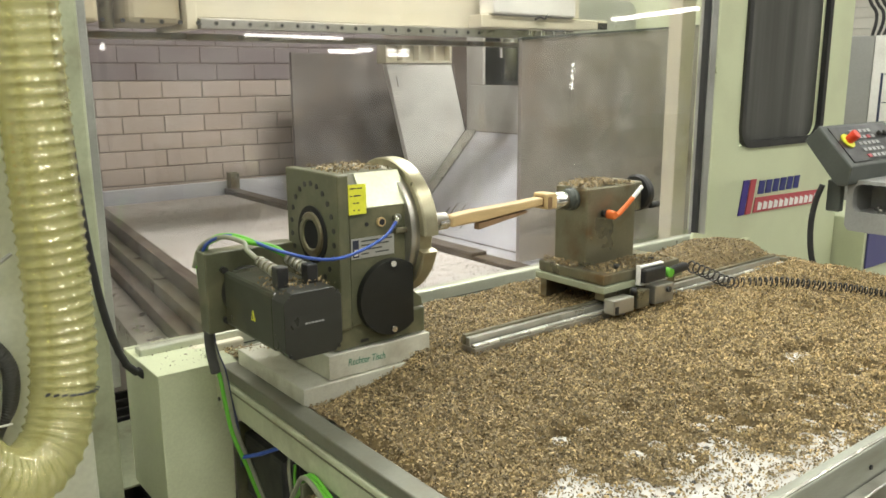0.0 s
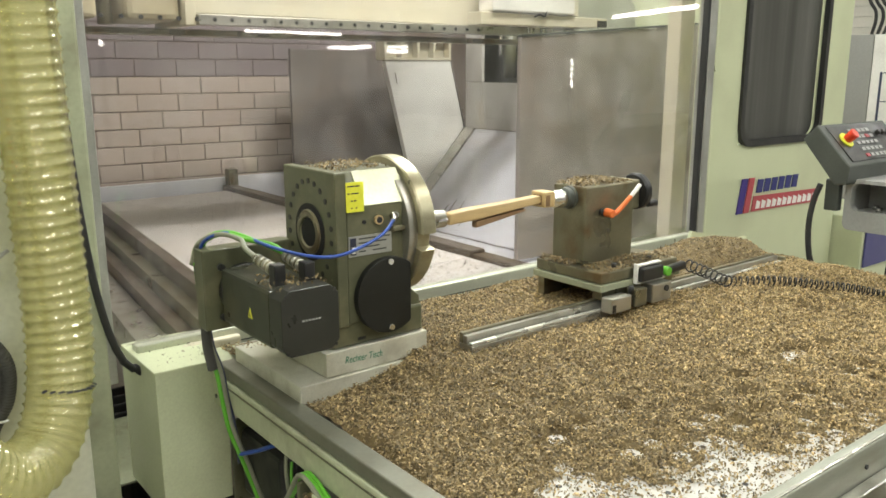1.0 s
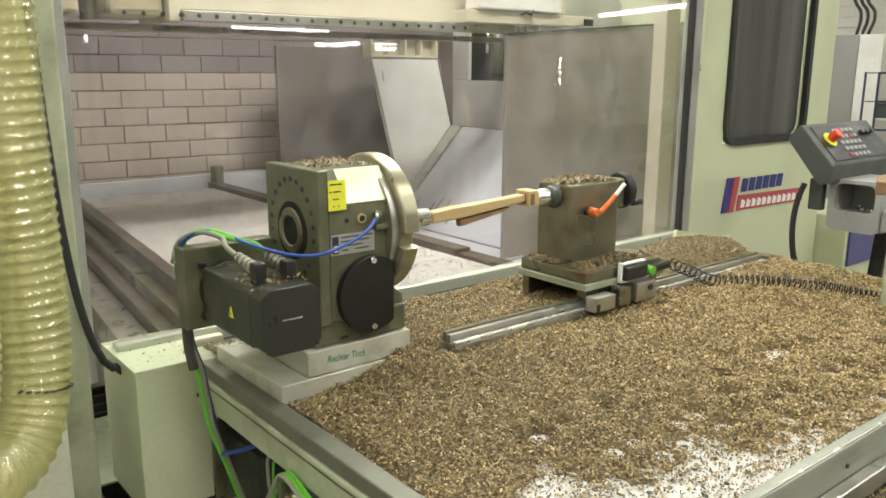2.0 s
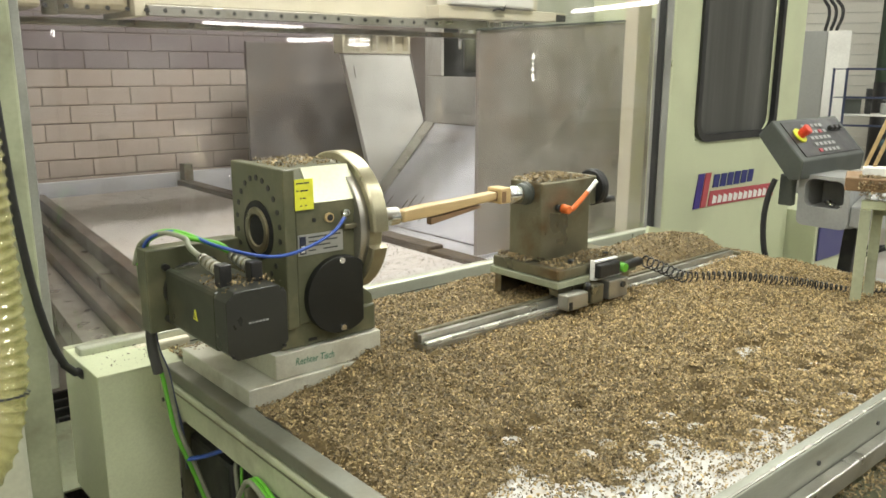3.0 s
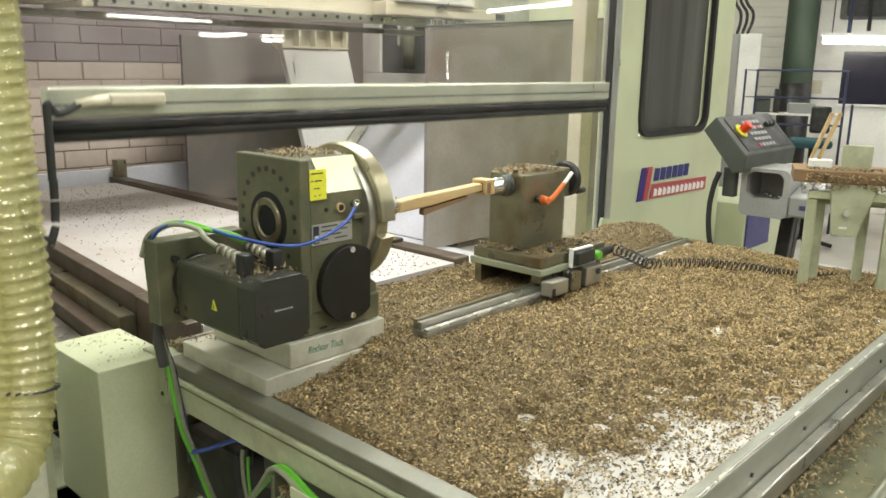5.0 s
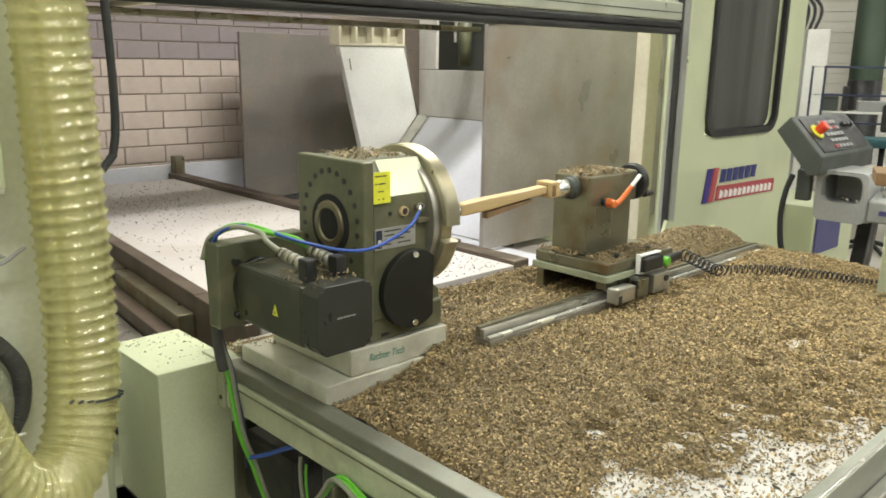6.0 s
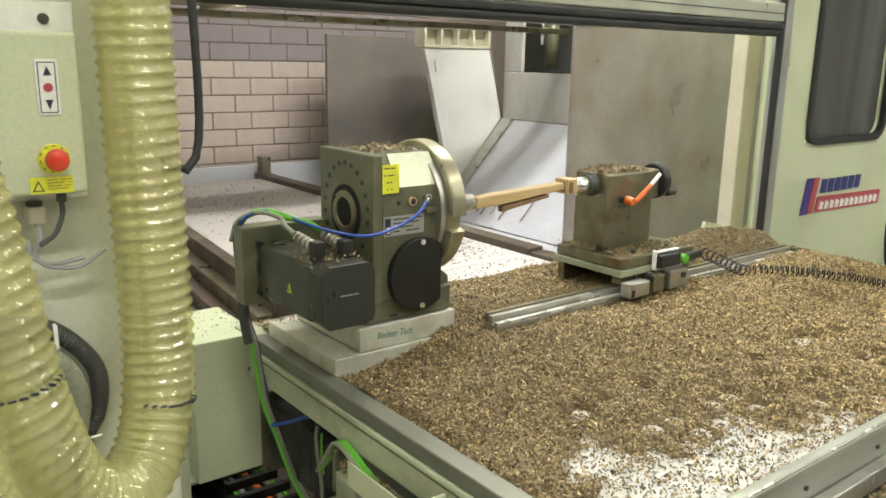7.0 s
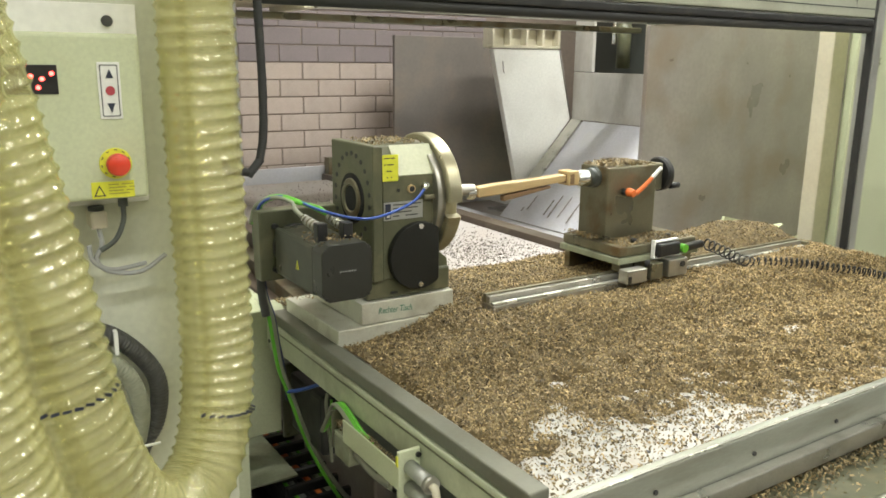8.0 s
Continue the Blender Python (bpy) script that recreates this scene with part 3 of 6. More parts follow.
    part("motor_cover", box(0.92, 1.10, 3.98, 4.4, 1.95, 2.6, 0.02), TAN, g, "tan motor cover")
    part("guide_rod", cyl((1.165, 4.1, 1.93), (1.165, 4.1, 2.9), 0.035), DARK_STEEL, g)
    part("cross_tie", box(0.6, 4.1, 4.3, 4.4, 1.895, 1.93, 0.006), DARK_STEEL, g, "dark lower guide")
    rail = part("rail", box(1.56, 4.4, 3.93, 3.995, 1.935, 1.985, 0.004), STEEL, g, "perforated guide rail")
    for k in range(26):
        x = 1.1 + 0.09 * k
        part("bolt", cyl((x, 3.926, 1.96), (x, 3.934, 1.96), 0.011, seg=10), BLACK, rail)
    s = thing("spindle_head", (3.9, 4.4, 1.63), "dark grey spindle head under a white carriage", "spindle head")
    part("spindle", cyl((4.30, 4.66, 1.66), (4.30, 4.66, 2.04), 0.050), OLIVE, s)
    part("nozzle", cyl((4.20, 4.66, 1.83), (4.20, 4.66, 2.04), 0.016, seg=16), CHROME, s, "bright nozzle")
    part("tool_block", box(4.20, 4.28, 4.30, 4.36, 1.74, 2.04, 0.006), CREAM, s, "cream tool block")
    part("base_plate", slab([(3.26, 1.985), (4.20, 1.992), (4.40, 2.010), (4.40, 2.060), (3.26, 2.062)], 3.80, 3.925, bevel=0.006), CREAM, s, "cream carriage plate")
    part("carriage", box(3.34, 4.06, 3.78, 3.92, 2.066, 2.6, 0.012), WHITE_PAINT, s)
    part("carriage_fin", box(4.064, 4.16, 3.84, 3.90, 2.066, 2.6, 0.006), CREAM, s)
    for k in range(4):
        x = 3.72 + 0.11 * k
        part("bolt", cyl((x, 3.86, 1.95), (x, 3.86, 1.984), 0.010, seg=10), CHROME, s)
    part("switch", box(4.30, 4.39, 3.79, 3.80, 2.0, 2.045, 0.003), BLACK, s, "black limit switch")
    part("cable", cord([(3.70, 3.79, 2.045), (3.74, 3.785, 2.06), (3.78, 3.78, 2.05), (3.80, 3.785, 2.08), (3.84, 3.79, 2.07)], 0.006, 6), RUBBER, s)
    p = thing("partition", (3.3, 5.5, 0), "stained grey sheet partition before the brick wall", "partition")
    part("sheet", box(2.86, 4.2, 5.5, 5.53, 0.66, 1.875, 0.003), GREY_DARK, p)
    q = thing("partition", (3.9, 3.4, 0), "large stained grey sheet partition inside the machine", "partition")
    part("sheet", slab([(3.22, 0.60), (5.08, 0.60), (5.08, 2.030), (3.22, 1.895)], 3.4, 3.43, bevel=0.003), GREY_PANEL, q)
    part("top_edge", slab([(3.22, 1.897), (5.08, 2.032), (5.08, 2.046), (3.22, 1.911)], 3.395, 3.43, bevel=0.002), CONSOLE, q, "dark folded top edge")
    part("floor_sheet", box(2.465, 3.455, 2.82, 5.70, 0.563, 0.580, 0.002), BLUE_GREY, b, "dusty grey floor sheet")
    c = thing("inner_post", (3.49, 2.54, 0), "cream painted upright inside the door", "post")
    part("upright", box(3.448, 3.56, 2.50, 2.58, 0.02, 2.9, 0.006), CREAM, c)
    sill = thing("door_sill", (1.9, 2.25, 0), "grey-green sill under the lift door", "sill")
    part("beam", box(0.62, 3.27, 2.20, 2.36, 0.0, 0.30, 0.006), PAINT_WORN, sill)


inner_machine()


def lift_door():
    t = on_door(thing("lift_door", (1.94, DOOR_Y, 0.805), "clear sliding door pane with an aluminium bottom bar", "lift door"))
    part("bottom_bar", box(0.640, 3.265, 2.225, 2.275, 0.868, 0.947, 0.006), DOOR_ALU, t, "pale anodised aluminium bar")
    part("groove", box(0.642, 3.263, 2.2235, 2.2248, 0.900, 0.904, 0), CONSOLE, t)
    part("bottom_seal", box(0.640, 3.262, 2.222, 2.272, 0.835, 0.864, 0.008), BLACK, t, "black rubber safety edge")
    part("bottom_seal", cyl((0.640, 2.245, 0.822), (3.26, 2.245, 0.822), 0.016, seg=16), RUBBER, t, "black rubber safety edge")
    pane = part("pane", box(0.582, 3.262, 2.248, 2.254, 0.947, 2.35, 0), GLASS, t, "clear scratched pane")
    pane.visible_shadow = False
    part("connector", box(0.78, 0.94, 2.19, 2.222, 0.90, 0.93, 0.008), CREAM, t, "cream cable connector")
    part("gland", cyl((0.78, 2.205, 0.915), (0.69, 2.19, 0.905), 0.014, 0.010), CREAM, t, "ribbed cream cable gland")
    part("cable_end", cord([(0.70, 2.191, 0.906), (0.665, 2.182, 0.890), (0.635, 2.172, 0.888), (0.612, 2.165, 0.912)], 0.0105, 8), RUBBER, t, "black corrugated cable end")


lift_door()

# ---- the moving table ----
TOP = 0.895


def machine_table():
    t = on_table(thing("machine_table", (1.95, 1.45, 0.5), "green-grey machine table with raised metal rims", "machine table"))
    part("board", box(0.837, 3.22, 0.723, 2.12, 0.869, TOP, 0.003), BOARD, t, "white perforated board")
    BOARD_THING.append(t)
    part("front_rim", box(0.785, 3.30, 0.688, 0.720, 0.80, 0.915, 0.004), RIM_ALU, t, "grey metal rim")
    # thin pale strip along the top of the front rim
    part("rim_edge", box(0.79, 3.295, 0.690, 0.697, 0.916, 0.919, 0.001), POLISHED, t, "bright pale rim edge")
    part("side_rim", box(0.785, 0.835, 0.724, 2.0, 0.900, 0.935, 0.004), RIM_GREY, t, "dull grey metal rim")
    part("back_rim", box(0.905, 3.22, 2.125, 2.165, 0.870, 0.915, 0.004), STEEL, t, "scuffed metal rim")
    part("end_rim", box(3.224, 3.26, 0.735, 2.165, 0.80, 0.915, 0.004), ALU, t)
    part("side_panel", box(0.780, 0.835, 0.69, 1.985, 0.815, 0.897, 0.006), PAINT_WORN, t, "pale green side panel")
    part("corner_plate", box(0.784, 0.90, 2.003, 2.12, 0.80, 0.932, 0.004), PAINT_WORN, t)
    for z in (0.915, 0.83):
        part("bolt", cyl((0.7845, 2.02, z), (0.781, 2.02, z), 0.006, seg=10), BLACK, t)
    part("groove", box(0.7782, 0.7798, 0.69, 1.985, 0.880, 0.884, 0), OLIVE, t)
    part("frame", box(0.90, 3.2, 0.80, 1.74, 0.62, 0.866, 0.01), CONSOLE, t, "dark steel underframe")
    part("ledge", box(0.80, 3.30, 0.656, 0.686, 0.792, 0.838, 0.004), STEEL, t, "scuffed steel ledge")
    part("gutter", box(0.84, 3.35, 0.50, 0.686, 0.735, 0.775, 0.01), OLIVE, t, "dark chip gutter")
    part("gutter_lip", cyl((0.84, 0.50, 0.765), (3.35, 0.50, 0.765), 0.028, seg=16), OLIVE, t)
    for k in range(8):
        x = 1.08 + 0.31 * k
        part("bolt", cyl((x, 0.684, 0.868), (x, 0.690, 0.868), 0.0055, seg=12), BLACK, t)


machine_table()


def chip_height(x, y):
    """Depth of the chips on the table, and how far they cover it."""
    d = 0.016 * (0.5 + noise.noise((x * 3.1, y * 3.1, 4.0))) + 0.008 * noise.noise((x * 11, y * 11, 1.0)) + 0.006 * noise.noise((x * 27, y * 27, 2.0))
    edge = 0.655 + 0.24 * max(0.0, 1.0 - abs(x - 1.10) / 0.50) + 0.10 * max(0.0, 1.0 - abs(x - 1.55) / 0.55) - 0.09 * min(1.0, max(0.0, (x - 1.5) / 0.5))
    cover = (y - edge) / 0.30 + 0.42 * noise.noise((x * 6.0, y * 6.0, 9.0)) + 0.42 * noise.noise((x * 17.0, y * 17.0, 3.0))
    cover = min(cover, -0.1 + (x - 0.838) / 0.045 + 0.5 * noise.noise((x * 9, y * 9, 2.5)) + 2.0 * step(1.3, 1.6, y))
    # the vacuum holes blow a few bare spots free
    gx, gy = 0.93 + 0.075 * round((x - 0.93) / 0.075), 0.78 + 0.075 * round((y - 0.78) / 0.075)
    if gy < 1.16 - 0.10 * noise.noise((gx * 2, 0, 0)) and gx > 1.2 and noise.noise((gx * 31.7, gy * 27.3, 5.0)) > 0.05:
        cover = min(cover, -0.2 + ((x - gx) ** 2 + (y - gy) ** 2) / 0.034 ** 2)
    bare = 1.0 - max(0.0, 1 - ((x - 2.145) ** 2 / 0.10 ** 2 + (y - 1.11) ** 2 / 0.05 ** 2)) * (1.7 + 3.0 * noise.noise((x * 22, y * 22, 7.0)))
    return max(0.004, d + 0.014 + bank(x, y)), min(cover, bare)


def step(a, b, v):
    f = max(0.0, min(1.0, (v - a) / (b - a)))
    return f * f * (3 - 2 * f)


def bank(x, y):
    """The chips rise towards the guide rails."""
    heap = 0.034 * step(0.98, 1.18, x) * (1 - step(1.19, 1.33, x)) * step(1.46, 1.585, y) * (1 - step(1.75, 1.95, y))
    return heap + 0.056 * step(1.10, 1.55, y) * (1 - 0.7 * step(1.93, 2.11, y)) * (0.45 + 0.55 * step(0.95, 1.35, x)) * (1 - 0.75 * step(2.92, 3.18, x)) * (1 - 0.24 * step(1.42, 1.55, y) * (1 - step(1.60, 1.66, y)) * (1 - step(1.95, 2.2, x)))


def chips():
    bm = bmesh.new()
    nx, ny = 260, 150
    grid = {}
    for i in range(nx + 1):
        for j in range(ny + 1):
            x, y = 0.838 + 2.379 * i / nx, 0.724 + 1.398 * j / ny
            h, c = chip_height(x, y)
            grid[i, j] = bm.verts.new((x, y, TOP - 0.004 + (h + 0.004) * max(0.0, min(1.0, c * 1.4 - 0.3))))
    for i in range(nx):
        for j in range(ny):
            bm.faces.new((grid[i, j], grid[i + 1, j], grid[i + 1, j + 1], grid[i, j + 1])).smooth = True
    t = on_table(thing("chip_heap", (1.95, 1.45, TOP), "brown wood chips spread over the table", "wood chips", kind="stuff"))
    part("dust_bed", bm, CHIP_BED, t)
    rng = np.random.default_rng(3)
    pts = []
    while len(pts) < 150000:
        x, y = 0.84 + 2.374 * rng.random(), 0.726 + 1.393 * rng.random()
        if 0.93 < x < 1.2 and y > 1.63:
            continue
        h, c = chip_height(x, y)
        if rng.random() < max(0.30 + 0.6 * max(0.0, noise.noise((x * 20, y * 20, 6.0))), min(1.0, c * 0.5 + 0.62) if c > 0.2 else 0.0):
            pts.append((x, y, TOP + 0.002 + h * max(0.0, min(1.0, c * 1.4 - 0.3)) + 0.008 * rng.random() ** 2))
    # lighter golden chips grow commoner towards the right end
    golden = [p for p in pts if rng.random() < 0.15 + 0.60 * step(1.15, 2.3, p[0]) * (1 - 0.4 * step(1.5, 1.7, p[1]))]
    chosen = set(golden)
    flakes("chip_litter", [p for p in pts if p not in chosen], 0.0074, rng, CHIP, t)
    flakes("fresh_chip_litter", golden, 0.0078, rng, CHIP_GOLDEN, t)
    # flat black discs for the shaded vacuum grid holes where the board lies bare
    n = 0
    for i in range(24):
        for j in range(14):
            x, y = 0.93 + 0.075 * i, 0.78 + 0.075 * j
            if n < 90 and x < 2.8 and chip_height(x, y)[1] < 0.45:
                n += 1
                part("vacuum_hole", cyl((x, y, TOP + 0.0004), (x, y, TOP + 0.0012), 0.0065, seg=14), BLACK, BOARD_THING[0], "black disc for a shaded hole")


def flakes(name, pts, size, rng, material, parent):
    """Many small curled flakes in one mesh."""
    o = np.array(ORIGIN[parent.name])
    n = len(pts)
    p = np.array(pts) - o
    a, tilt, roll = rng.random(n) * 2 * np.pi, rng.normal(0, 0.65, n), rng.normal(0, 0.6, n)
    le, wi = size * (0.5 + rng.random(n) ** 2 * 1.1), size * (0.28 + 0.4 * rng.random(n))
    u = np.stack([np.cos(a) * np.cos(tilt), np.sin(a) * np.cos(tilt), np.sin(tilt)], 1)
    v = np.stack([-np.sin(a) * np.cos(roll), np.cos(a) * np.cos(roll), np.sin(roll)], 1)
    w = np.cross(u, v)
    curl = (wi * (0.2 + 0.5 * rng.random(n)))[:, None] * w
    L, Wd = u * le[:, None] / 2, v * wi[:, None] / 2
    verts = np.stack([p - L - Wd, p - L + Wd, p + curl - Wd, p + curl + Wd, p + L - Wd, p + L + Wd], 1).reshape(-1, 3)
    k = np.arange(n) * 6
    faces = np.concatenate([np.stack([k, k + 2, k + 3, k + 1], 1), np.stack([k + 2, k + 4, k + 5, k + 3], 1)])
    me = bpy.data.meshes.new(name)
    me.from_pydata(verts.tolist(), [], faces.tolist())
    me.materials.append(material)
    ob = new(name, me)
    ob.parent = parent
    ORIGIN[ob.name] = ORIGIN[parent.name]
    ob["kind"] = "stuff"
    return ob


chips()


def bars(rows, x0, z0, width, height, gap, y, material, parent, name="print", lean=0.0):
    """Unreadable print as plain bars on a surface that faces south; rows holds the words' shares of each line."""
    for r, words in enumerate(rows):
        x = x0
        z = z0 - r * (height + gap)
        for w in words:
            if w > 0:
                a = x + w * width
                part(name, slab([(x, z - height), (a, z - height), (a + lean * height, z), (x + lean * height, z)], y - 0.0006, y), material, parent)
            x += abs(w) * width


def ring_tube(p, r, hole, depth, seg=40):
    """An open collar round a hole, facing west."""
    bm = bmesh.new()
    rings = []
    for d, q in ((0, r), (depth - 0.003, r), (depth, r - 0.003), (depth, hole + 0.004), (depth - 0.004, hole), (0, hole)):
        rings.append([bm.verts.new((p[0] - d, p[1] + q * math.cos(2 * math.pi * k / seg), p[2] + q * math.sin(2 * math.pi * k / seg))) for k in range(seg)])
    for a, b in zip(rings, rings[1:]):
        for k in range(seg):
            bm.faces.new((a[k], a[(k + 1) % seg], b[(k + 1) % seg], b[k]))
    bmesh.ops.recalc_face_normals(bm, faces=bm.faces[:])
    return bm


def notched_plate(p, r, thick, at, half, deep, seg=96):
    """A flat disc that faces east, with a square notch cut into its rim."""
    bm = bmesh.new()
    span = half / r
    angles = [at + span + (2 * math.pi - 2 * span) * k / seg for k in range(seg + 1)]
    rim = [(r, a) for a in angles] + [(r - deep, at - span), (r - deep, at + span)]
    rings = []
    for d, cut in ((0.0, 0.004), (0.004, 0.0), (thick - 0.005, 0.0), (thick, 0.005)):
        rings.append([bm.verts.new((p[0] + d, p[1] + (q - cut) * math.cos(a), p[2] + (q - cut) * math.sin(a))) for q, a in rim])
    n = len(rim)
    for a, b in zip(rings, rings[1:]):
        for k in range(n):
            bm.faces.new((a[k], a[(k + 1) % n], b[(k + 1) % n], b[k])).smooth = k < seg
    bm.faces.new(rings[0][::-1])
    bm.faces.new(rings[-1])
    bmesh.ops.recalc_face_normals(bm, faces=bm.faces[:])
    return bm


def rotary_unit():
    t = on_table(thing("rotary_indexer", (1.05, 1.74, 0.905), "olive green rotary indexing head with a servo motor", "rotary indexer"))
    part("foot_plate", box(0.828, 1.205, 1.606, 1.98, 0.897, 0.976, 0.003), GROUND, t, "bare ground steel plate")
    riser = part("riser", box(0.903, 1.207, 1.612, 1.95, 0.978, 1.040, 0.0025), GROUND, t, "ground steel riser marked with green pen")
    writing("Rechter Tisch", 0.026, Matrix.Translation((0.955, 1.6116, 1.004)) @ pose(0, 0, 0, 90, 2.0, 0) @ Matrix.Diagonal((0.75, 1.0, 0.5, 1.0)), GREEN_DARK, riser, "pen_writing", 0.15, 1.0, 0.0006, "green pen writing")
    part("base", box(0.925, 1.20, 1.622, 1.93, 1.042, 1.112, 0.006), OLIVE, t)
    part("gusset", slab([(1.16, 1.10), (1.20, 1.10), (1.195, 1.135), (1.165, 1.16)], 1.63, 1.70, bevel=0.003), OLIVE, t)
    # flange with the bore, then the chamfered housing behind it
    flange = part("flange", box(0.942, 0.972, 1.612, 1.872, 1.095, 1.474, 0.004), OLIVE, t)
    body = part("body", slab([(1.616, 1.10), (1.87, 1.10), (1.87, 1.468), (1.672, 1.468), (1.616, 1.388)], 0.973, 1.155, axis="x", bevel=0.003), OLIVE, t)
    # bore and ring recess are flat black pieces, their shade put into the colour
    part("bore_ring", lathe((0.9415, 1.738, 1.317), (-1, 0, 0), [(-0.01, 0.072), (0.0025, 0.072), (0.003, 0.070), (0.003, 0.030)], 40), PITCH, flange, "black ring for the shaded recess")
    part("bore_collar", ring_tube((0.9385, 1.738, 1.317), 0.057, 0.036, 0.005), DARK_STEEL, flange, "dark steel collar")
    part("bore", cyl((0.9372, 1.738, 1.317), (0.9362, 1.738, 1.317), 0.0355, seg=28), PITCH, flange, "black disc for the bore's shaded depth")
    for k in range(22):
        a = 2 * math.pi * (k + 0.5) / 22
        y, z = 1.740 + 0.106 * math.cos(a), 1.322 + 0.122 * math.sin(a)
        part("screw", cyl((0.9425, y, z), (0.9405, y, z), 0.0072, seg=10), BLACK, flange, "black socket screw")
    # yellow note on the front
    note = part("note", box(0.970, 1.019, 1.6095, 1.6112, 1.378, 1.450, 0), YELLOW, t, "bright yellow paper note with dark print")
    bars([(0.42, -0.05, 0.3), (0.12, -0.12, 0.45), (-0.2, 0.12, -0.06, 0.16), (-0.2, 0.09, -0.2, 0.09)], 0.974, 1.442, 0.044, 0.003, 0.0145, 1.6094, INK, note)
    # paler overlay puts the lamp light mirrored in the chamfer into its colour
    cham = slab([(1.6145, 1.3905), (1.6168, 1.3885), (1.6716, 1.4668), (1.6693, 1.4690)], 1.021, 1.153, axis="x")
    part("chamfer_plate", cham, OLIVE_SHEEN, body, "smooth olive chamfer with a painted pale sheen")
    n2 = Vector((0, -0.82, 0.573))
    c = Vector((1.052, 1.634, 1.412))
    part("plug", cyl(c - n2 * 0.004, c + n2 * 0.0025, 0.019, seg=28), OLIVE, body, "round blanking plug")
    plate = part("rating_plate", box(0.976, 1.100, 1.6135, 1.6155, 1.268, 1.318, 0), ALU, t, "engraved aluminium rating plate")
    part("emblem", box(0.980, 0.996, 1.6118, 1.6133, 1.272, 1.314, 0), INK, plate)
    part("emblem", box(0.983, 0.993, 1.6108, 1.6117, 1.276, 1.292, 0), WHITE, plate)
    bars([(0.5, -0.1, 0.3), (0.3, -0.1, 0.4), (0.6,), (0.2, -0.2, 0.4)], 1.004, 1.312, 0.1, 0.0035, 0.007, 1.6133, CONSOLE, plate)
    part("oil_plug", cyl((1.062, 1.617, 1.352), (1.062, 1.608, 1.352), 0.0115, seg=20), WOOD, t, "brass sight plug")
    part("oil_plug", cyl((1.062, 1.609, 1.352), (1.062, 1.6072, 1.352), 0.008, seg=20), BLACK, t)
    part("dowel", cyl((1.022, 1.617, 1.350), (1.022, 1.6135, 1.350), 0.005, seg=14), BLACK, t)
    part("fitting", cyl((1.105, 1.618, 1.356), (1.103, 1.596, 1.362), 0.008, seg=14), CHROME, t, "bright hose fitting")
    part("fitting", cyl((1.103, 1.598, 1.362), (1.090, 1.590, 1.350), 0.0065, seg=14), CHROME, t)
    part("air_hose", cord([(1.092, 1.590, 1.352), (1.05, 1.574, 1.325), (0.985, 1.566, 1.303), (0.912, 1.562, 1.291), (0.86, 1.60, 1.292), (0.812, 1.70, 1.304), (0.79, 1.80, 1.317), (0.752, 1.84, 1.321), (0.722, 1.88, 1.296), (0.712, 1.90, 1.25)], 0.0042, 10), BLUE, t, "thin blue air hose")
    # neck and face plate with a slot in its rim
    part("neck", cyl((1.135, 1.745, 1.312), (1.160, 1.745, 1.312), 0.160, seg=56), STEEL, t, "bright turned neck")
    part("stop_block", box(1.100, 1.140, 1.604, 1.6155, 1.318, 1.332, 0.003), DARK_STEEL, t, "small dark stop block")
    part("stop_screw", cyl((1.138, 1.606, 1.325), (1.152, 1.602, 1.325), 0.006, seg=10), BLACK, t)
    fp = part("face_plate", notched_plate((1.160, 1.745, 1.312), 0.181, 0.046, radians(188), 0.022, 0.026), WARM_STEEL, t, "turned steel face plate with a notched rim")
    part("boss", lathe((1.206, 1.745, 1.312), (1, 0, 0), [(-0.004, 0.050), (0.012, 0.050), (0.016, 0.046), (0.016, 0.010)], 40), STEEL, fp)
    # small white triangle beside the notch
    part("index_mark", slab([(1.600, 1.282), (1.606, 1.282), (1.603, 1.300)], 1.1595, 1.1605, axis="x"), WHITE, fp)
    part("driver", lathe((1.262, 1.742, 1.31), (1, 0, 0), [(-0.05, 0.03), (0.02, 0.03), (0.024, 0.02), (0.10, 0.017)], 24), STEEL, t, "steel driver spigot")
    rim = [(1.085 + 0.097 * math.cos(a), 1.160 + 0.097 * math.sin(a)) for a in (radians(50 + 260 * k / 52) for k in range(53))]
    cover = part("cover", slab(rim, 1.598, 1.618, bevel=0.002), BLACK_COVER, t, "black round cover with one flat side")
    for z in (1.247, 1.078):
        part("screw", cyl((1.083, 1.601, z), (1.083, 1.590, z), 0.0075, seg=12), CHROME, cover, "bright cap screw")
    part("recess", box(1.00, 1.022, 1.6195, 1.623, 1.053, 1.060, 0), BLACK, t)
    # servo motor on its gear plate, shaft along the table
    part("gear_plate", box(0.704, 0.950, 1.850, 1.906, 1.075, 1.280, 0.004), OLIVE, t)
    part("spacer", cyl((0.807, 1.85, 1.172), (0.807, 1.825, 1.172), 0.066, seg=32), BLACK, t)
    m = part("motor", box(0.740, 0.874, 1.560, 1.832, 1.100, 1.236, 0.010, segments=2), CONSOLE_OLIVE, t, "dark olive-grey servo motor")
    part("end_cap", slab(rounded(0.736, 0.878, 1.096, 1.246, 0.020, 1), 1.500, 1.559, bevel=0.002), MOTOR_CAP, m, "dark grey motor end cap")
    for x, z in ((0.747, 1.107), (0.867, 1.107), (0.747, 1.235), (0.867, 1.235)):
        part("screw", cyl((x, 1.501, z), (x, 1.4975, z), 0.004, seg=10), BLACK, m)
        part("screw", cyl((x * 0.98 + 0.016, 1.85, z), (x * 0.98 + 0.016, 1.834, z), 0.0085, seg=12), BLACK, m)
